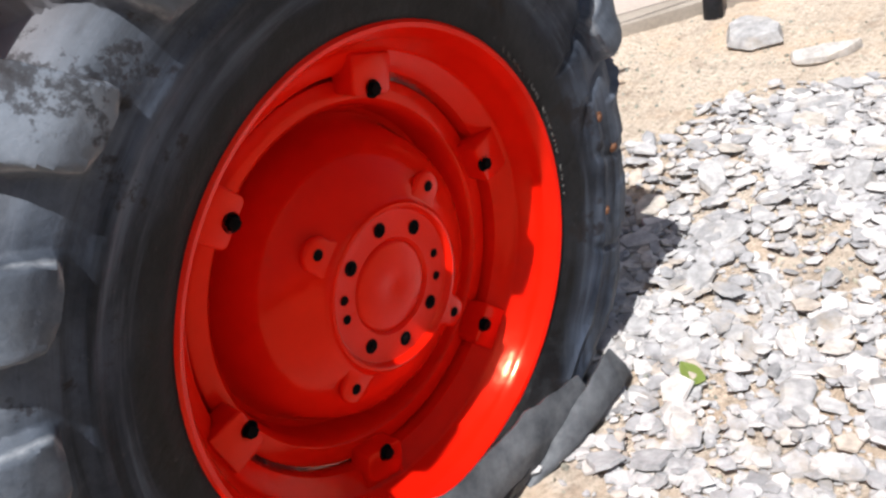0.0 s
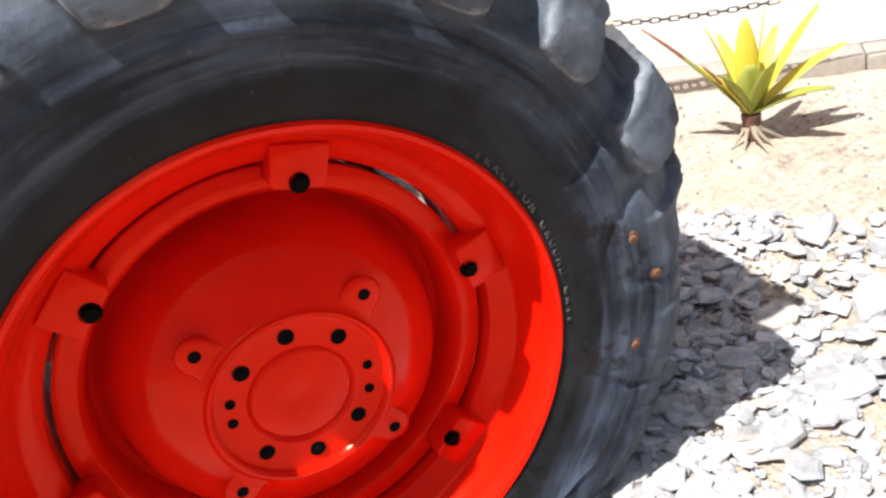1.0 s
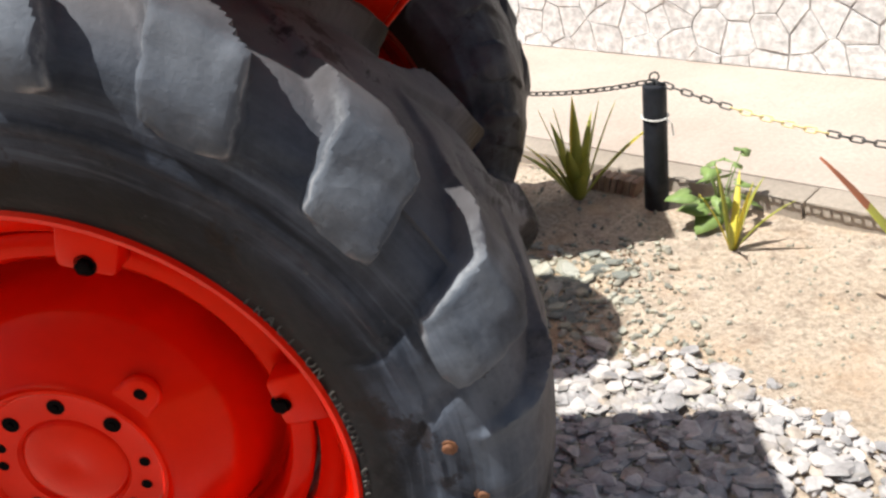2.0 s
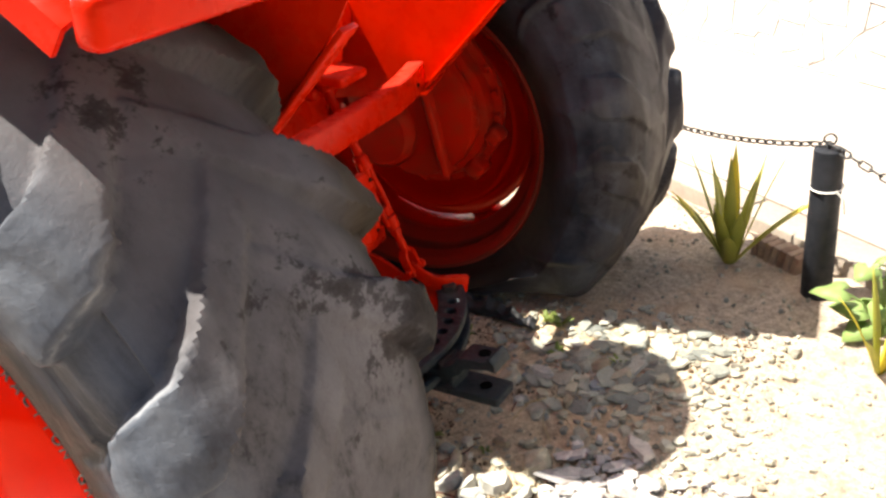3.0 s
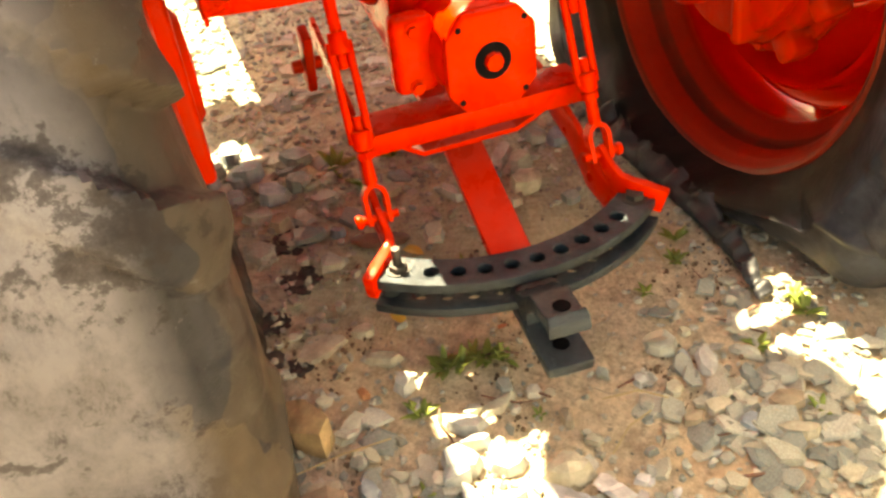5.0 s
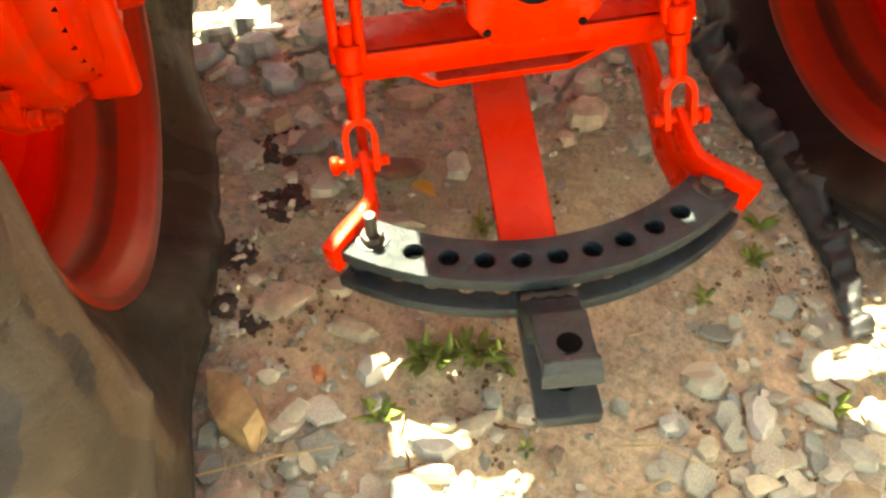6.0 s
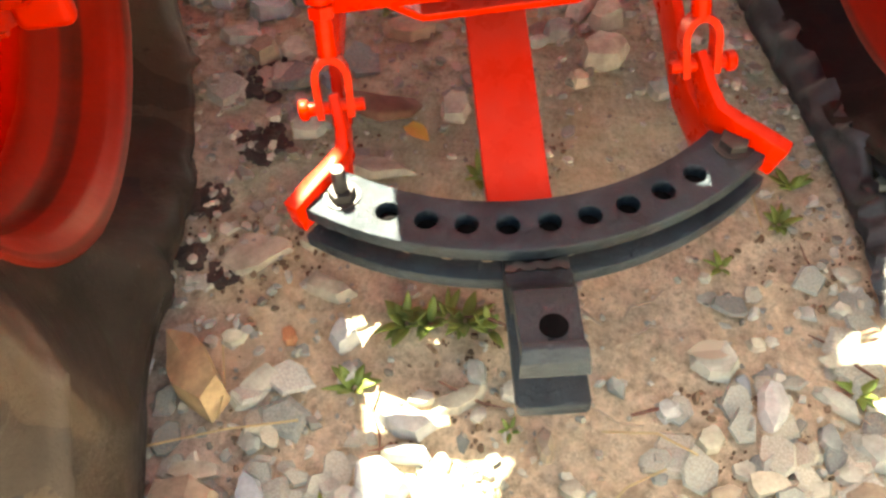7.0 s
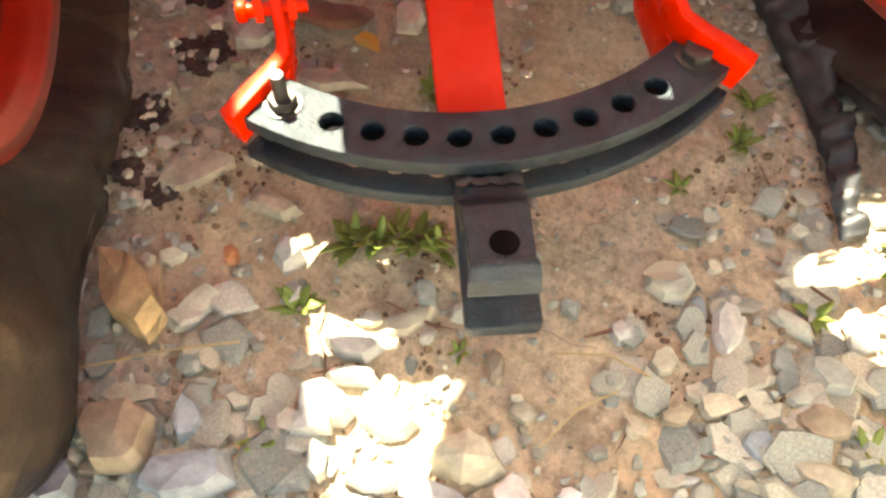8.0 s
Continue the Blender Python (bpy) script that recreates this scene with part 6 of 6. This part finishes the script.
slab_stone(1.036, 0.873, 0.035, 0.026, 0.014, -0.25, "grey angular stone on dirt")
slab_stone(1.020, 0.803, 0.041, 0.031, 0.016, 1.43, "tan angular stone lying on dirt", TAN_ONE)
slab_stone(0.906, 0.730, 0.026, 0.022, 0.013, 1.42, "grey angular stone on dirt")
slab_stone(0.942, 0.825, 0.038, 0.027, 0.015, 1.04, "tan angular stone lying on dirt", TAN_ONE)
slab_stone(0.865, 0.958, 0.039, 0.034, 0.018, 0.61, "pale angular stone on dirt", PALE_OR_SUNLIT_ONE)
slab_stone(0.549, 0.467, 0.106, 0.082, 0.014, 1.99, "broad flat stone half sunk in dirt", TAN_ONE)
slab_stone(0.542, 0.550, 0.056, 0.043, 0.021, 1.10, "tan angular stone lying on dirt", TAN_ONE)
slab_stone(0.791, 1.097, 0.030, 0.025, 0.014, 1.41, "tan angular stone lying on dirt", TAN_ONE)
slab_stone(0.848, 1.057, 0.045, 0.025, 0.014, -0.15, "blue-grey angular stone on dirt", BLUE_ONE)
slab_stone(0.975, 1.135, 0.037, 0.026, 0.014, 1.41, "grey angular stone on dirt")
slab_stone(0.920, 1.232, 0.040, 0.036, 0.019, 0.75, "grey angular stone on dirt")
slab_stone(1.063, 1.041, 0.047, 0.022, 0.013, 1.24, "tan angular stone lying on dirt", TAN_ONE)
slab_stone(1.070, 1.085, 0.035, 0.025, 0.014, 1.43, "grey angular stone on dirt")
slab_stone(0.420, 0.644, 0.119, 0.053, 0.014, 1.19, "broad flat stone half sunk in dirt", TAN_ONE)
slab_stone(0.803, 0.665, 0.038, 0.027, 0.015, 1.42, "grey angular stone on dirt")
slab_stone(0.976, 0.989, 0.042, 0.023, 0.022, 1.43, "brown flat stone on dirt", BROWN_ONE)
slab_stone(0.824, 0.802, 0.027, 0.018, 0.011, 1.43, "tan angular stone lying on dirt", TAN_ONE)
slab_stone(0.943, 0.924, 0.025, 0.018, 0.011, 1.41, "grey angular stone on dirt")
slab_stone(0.912, 0.995, 0.043, 0.038, 0.019, 1.41, "tan angular stone lying on dirt", TAN_ONE)
slab_stone(0.317, 0.780, 0.076, 0.061, 0.028, 2.27, "grey angular stone on dirt")
slab_stone(0.321, 0.549, 0.066, 0.059, 0.028, 1.11, "grey angular stone on dirt")
slab_stone(-0.010, 0.489, 0.087, 0.101, 0.039, 1.07, "blue-grey angular stone on dirt", BLUE_ONE)
slab_stone(0.069, 0.442, 0.088, 0.054, 0.026, 1.48, "grey angular stone on dirt")
slab_stone(-0.194, 0.368, 0.088, 0.076, 0.035, 1.34, "grey angular stone on dirt")
slab_stone(0.242, 1.037, 0.089, 0.096, 0.040, 1.35, "tan angular stone lying on dirt", TAN_ONE)
slab_stone(0.097, 1.036, 0.132, 0.059, 0.028, 2.53, "grey angular stone on dirt")
slab_stone(-0.057, 1.147, 0.117, 0.086, 0.038, 1.89, "grey angular stone on dirt")
slab_stone(0.170, 0.977, 0.058, 0.062, 0.027, 1.35, "grey angular stone on dirt")
slab_stone(0.092, 0.737, 0.136, 0.076, 0.022, 1.35, "brown flat stone on dirt", BROWN_ONE)
slab_stone(0.192, 0.869, 0.088, 0.044, 0.021, 0.13, "grey angular stone on dirt")
slab_stone(0.066, 1.149, 0.076, 0.067, 0.031, 0.51, "grey angular stone on dirt")
slab_stone(-0.114, 0.419, 0.068, 0.076, 0.031, 1.34, "blue-grey angular stone on dirt", BLUE_ONE)
slab_stone(-0.150, 0.572, 0.099, 0.082, 0.037, 1.05, "grey angular stone on dirt")
slab_stone(0.333, 1.102, 0.050, 0.050, 0.024, 1.34, "grey angular stone on dirt")
slab_stone(0.125, 0.534, 0.058, 0.054, 0.026, 1.35, "grey angular stone on dirt")
br2 = random.Random(52)
for x, y, lx, ly, h, a, lab in ((1.565, 0.01, 0.19, 0.10, 0.04, 0.55, "broad wedge-shaped slate slab in the gravel"), (2.60, 0.33, 0.30, 0.24, 0.06, 0.9, "pale flat slab at the kerb"), (2.44, 0.02, 0.26, 0.13, 0.035, -0.9, "long grey slab beside the spiky plant"), (1.66, -0.34, 0.18, 0.12, 0.045, 0.2, "thick pale slate slab in the gravel"), (1.95, -0.12, 0.17, 0.11, 0.035, 1.0, "flat slate slab in the gravel"), (1.38, 0.10, 0.15, 0.09, 0.03, 0.1, "flat slate slab in the gravel")):
    slab_stone(x, y, lx, ly, h, a, lab, SLATE_ONE, name="slate_slab")
for i in range(75):
    x, y = br2.uniform(0.78, 2.15), br2.uniform(-1.15, 0.10)
    s = br2.choice((0.06, 0.07, 0.08, 0.09, 0.11, 0.13))
    slab_stone(x, y, s, s * br2.uniform(0.5, 0.85), s * br2.uniform(0.09, 0.17), br2.uniform(0, 6.28), "pale angular slate slab on the gravel bed", SLATE_ONE, (br2.uniform(-0.2, 0.2), br2.uniform(-0.2, 0.2)), "slate_slab").location.z += 0.014
taken = [(ob.location.x, ob.location.y) for ob in scene.objects if ob.name.split(".")[0] in ("stone", "shard")]
named = len(taken)
count = 0
while count < 145:
    x, y = sr.uniform(0.0, 1.36), sr.uniform(0.34, 1.36)
    dens = 0.25 + 0.75 * step(math.hypot((x - 0.60) * 0.9, y - 0.84), 0.18, 0.42)
    if sr.random() > dens or any(math.hypot(x - a, y - b) < 0.036 for a, b in taken[:named]):
        continue
    size = sr.choice((0.018, 0.024, 0.03, 0.036, 0.042, 0.05)) * (1.08 if x > 0.80 and (y > 0.92 or y < 0.6) else 0.85)
    if any(math.hypot(x - a, y - b) < size * 0.45 for a, b in taken[-60:]):
        continue
    taken.append((x, y))
    lone_stone(x, y, size, sr.uniform(0, 6.28), tip=(sr.uniform(-0.25, 0.25), sr.uniform(-0.25, 0.25)))
    count += 1


def scatter(name, label, rng, n, where, sizes, flat, material, lift=0.0, tilt=0.3):
    """Many small stones in one sheet."""
    V, F = [], []
    made = 0
    while made < n:
        x, y, ok = where(rng)
        if not ok:
            continue
        made += 1
        s = rng.uniform(*sizes) * (1.0 if rng.random() < 0.8 else 1.6)
        vs, fs = chunk(rng, s / 2, s / 2 * rng.uniform(0.55, 0.95), s * flat * rng.uniform(0.6, 1.4), rng.choice((5, 6, 6, 7)))
        m = Matrix.Translation((x, y, ground_z(x, y) + s * flat * 0.35 + rng.uniform(0, lift))) @ Matrix.Rotation(rng.uniform(0, 6.28), 4, "Z") @ Matrix.Rotation(rng.uniform(-tilt, tilt), 4, "X") @ Matrix.Rotation(rng.uniform(-tilt, tilt), 4, "Y")
        b = len(V)
        V += [tuple(m @ Vector(v)) for v in vs]
        F += [tuple(b + i for i in f) for f in fs]
    return tagged(new(name, mesh_of(name, V, F, material)), label, "gravel", kind="stuff")


def in_bed(rng):
    """The bed of slate chips beside and behind the tractor."""
    x, y = rng.uniform(0.45, 2.7), rng.uniform(-1.3, 0.95)
    stops = ((0.4, 0.78), (1.2, 0.82), (1.48, 0.70), (1.65, 0.48), (1.75, 0.28), (2.04, 0.14), (2.22, 0.0), (2.32, -0.4), (2.7, -1.2))
    edge = next(a[1] + (b[1] - a[1]) * (x - a[0]) / (b[0] - a[0]) for a, b in zip(stops, stops[1:]) if x <= b[0]) + 0.07 * noise.noise((x * 3, 0, 5)) - 0.05
    if x < 1.02 + 0.06 * noise.noise((y * 4, 2, 1)) and y > 0.30:
        return x, y, False
    if y > edge + rng.uniform(-0.12, 0.14):
        return x, y, False
    thin = 0.9 if noise.noise((x * 1.6, y * 1.6, 9)) > -0.25 else 0.3
    if y < -0.15 and x < 1.35:
        thin *= 0.55
    return x, y, rng.random() < thin


scatter("slate_gravel", "bed of pale broken slate chips", random.Random(31), 6600, in_bed, (0.020, 0.064), 0.12, SLATE, 0.020, 0.32)
scatter("slate_grit", "small splinters and grit between the slate chips", random.Random(41), 11000, in_bed, (0.006, 0.022), 0.30, SLATE, 0.006, 0.4)


def under(rng):
    x, y = rng.uniform(-2.2, 1.45), rng.uniform(0.30, 1.45)
    d = math.hypot((x - 0.60) * 0.8, y - 0.86)
    return x, y, rng.random() < 0.22 + 0.75 * step(d, 0.2, 0.5)


scatter("field_gravel", "mixed small stones scattered over the dirt", random.Random(32), 6000, under, (0.005, 0.026), 0.34, ROCK, 0.004, 0.3)


fr = random.Random(71)
for i in range(70):
    x, y = fr.uniform(-1.0, 0.22), fr.uniform(0.36, 1.05)
    lone_stone(x, y, fr.uniform(0.05, 0.125), fr.uniform(0, 6.28), fr.choice(STONES), tip=(fr.uniform(-0.3, 0.3), fr.uniform(-0.3, 0.3)), label="grey angular stone under the tractor")


def heaps(rng):
    x, y = rng.uniform(0.70, 1.40), rng.uniform(0.34, 1.50)
    d = min(math.hypot((x - 1.00) / 0.28, (y - 1.17) / 0.24), math.hypot((x - 0.98) / 0.24, (y - 0.44) / 0.14))
    return x, y, rng.random() < 1.05 - 0.75 * d


hr = random.Random(61)
made = 0
while made < 210:
    x, y, ok = heaps(hr)
    if ok:
        made += 1
        st = lone_stone(x, y, hr.uniform(0.032, 0.062) * (1.0 if hr.random() < 0.65 else 1.45), hr.uniform(0, 6.28), hr.choice(STONES), tip=(hr.uniform(-0.35, 0.35), hr.uniform(-0.35, 0.35)), label="angular grey-tan broken stone in a loose heap", name="broken_stone")
        st["group"] = "heap of broken stones"
        st.location.z += hr.uniform(0.0, 0.010)


def anywhere(rng):
    x, y = rng.uniform(-2.6, 2.8), rng.uniform(-1.4, 2.4)
    return x, y, (Vector((x, y, 0)) - KP).dot(KN) < -0.03


scatter("fine_gravel", "fine grit and crumbs on the dirt", random.Random(33), 9000, anywhere, (0.004, 0.013), 0.5, ROCK, 0.0, 0.5)



def damp_soil(rng):
    x, y = rng.uniform(0.35, 1.35), rng.uniform(0.36, 1.40)
    return x, y, noise.noise((x * 5.0, y * 5.0, 3.0)) > 0.12 - 0.25 * step(x, 0.75, 0.95) * (1 - step(y, 0.60, 0.85))


scatter("soil_crumbs", "dark brown crumbs of damp soil between the stones", random.Random(37), 1300, damp_soil, (0.003, 0.011), 0.45, SOIL, 0.0, 0.5)

# fallen leaves
for x, y, s, mat, lab in ((0.573, 0.624, 0.040, LEAF_DRY, "yellow fallen leaf lying on dirt"), (0.79, -0.32, 0.075, LEAF_WEED, "green fallen leaf on the gravel"), (0.664, 0.777, 0.02, LEAF_RED, "small reddish fallen leaf on dirt"), (0.805, 1.045, 0.05, ROOT, "narrow dry fallen leaf among stones"), (0.36, 0.70, 0.05, LEAF_DRY, "pale fallen leaf under the drawbar")):
    vs, fs = blade(sr, s, s * 0.50, 0.08, sr.uniform(0, 6.28), 0.15, 6, 0.0, 0.10)
    ob = tagged(new("fallen_leaf", mesh_of("fallen_leaf", vs, fs, mat)), lab, "leaf")
    ob.location = (x, y, ground_z(x, y) + 0.026)

# oily clods, a curved piece of bark, dry straws
def near_oil(rng):
    cx, cy, r = rng.choice(((0.183, 0.482, 0.055), (0.335, 0.475, 0.042), (0.439, 0.395, 0.03), (0.579, 0.418, 0.018), (0.537, 0.376, 0.016)))
    a, d = rng.uniform(0, 6.28), r * math.sqrt(rng.random())
    return cx + d * math.cos(a), cy + d * math.sin(a), True


scatter("oily_clods", "dark oily clods of earth under the tractor", random.Random(35), 380, near_oil, (0.010, 0.026), 0.14, OILY, 0.003, 0.2)
bark = bm_sweep([(0.262, 0.612, 0.020), (0.300, 0.632, 0.036), (0.325, 0.664, 0.040), (0.320, 0.700, 0.032), (0.300, 0.722, 0.018)], 0.040, 0.018, taper=(0.6, 1.0, 1.1, 1.0, 0.6))
tagged(part("bark_piece", soften(bark, 0.005), BARK, smooth=50), "curved piece of brown bark on the dirt", "bark")
for pts in (((0.819, 0.334), (0.816, 0.433), (0.817, 0.517)), ((0.80, 0.42), (0.76, 0.43), (0.70, 0.425)), ((0.99, 0.83), (0.955, 0.88), (0.94, 0.93)), ((0.93, 0.97), (0.90, 0.93), (0.885, 0.87)), ((0.63, 1.155), (0.58, 1.16), (0.52, 1.14))):
    line = [(x, y, ground_z(x, y) + 0.022 + 0.006 * (i == 1)) for i, (x, y) in enumerate(pts)]
    tagged(part("straw", bm_sweep(line, 0.0022, 0.0018), STRAW), "thin dry straw lying over the stones", "straw", "dry straws")

# twigs and dry roots
tr = random.Random(83)
for i in range(22):
    x, y, a, L = tr.uniform(0.55, 1.25), tr.uniform(0.48, 1.28), tr.uniform(0, 6.28), tr.uniform(0.03, 0.10)
    pts = []
    for k in range(4):
        px, py = x + L * (k / 3 - 0.5) * math.cos(a) + tr.uniform(-0.006, 0.006), y + L * (k / 3 - 0.5) * math.sin(a) + tr.uniform(-0.006, 0.006)
        pts.append((px, py, ground_z(px, py) + tr.uniform(0.006, 0.014)))
    w = tr.uniform(0.002, 0.0045)
    tagged(part("twig", bm_sweep(pts, w, w, taper=(0.7, 1, 0.9, 0.4)), BARK if i % 3 else ROOT), "thin dry twig lying among the stones", "twig", "dry twigs")

# unseen low wall added behind the camera to limit sky light on the wheel
tagged(part("wall_unseen", bm_box((26, 0.25, 1.0), Matrix.Translation((-1.0, -8.5, 0.48))), UNSEEN_WALL), "unseen low plain wall added to limit sky light on the wheel", "wall", kind="structure")
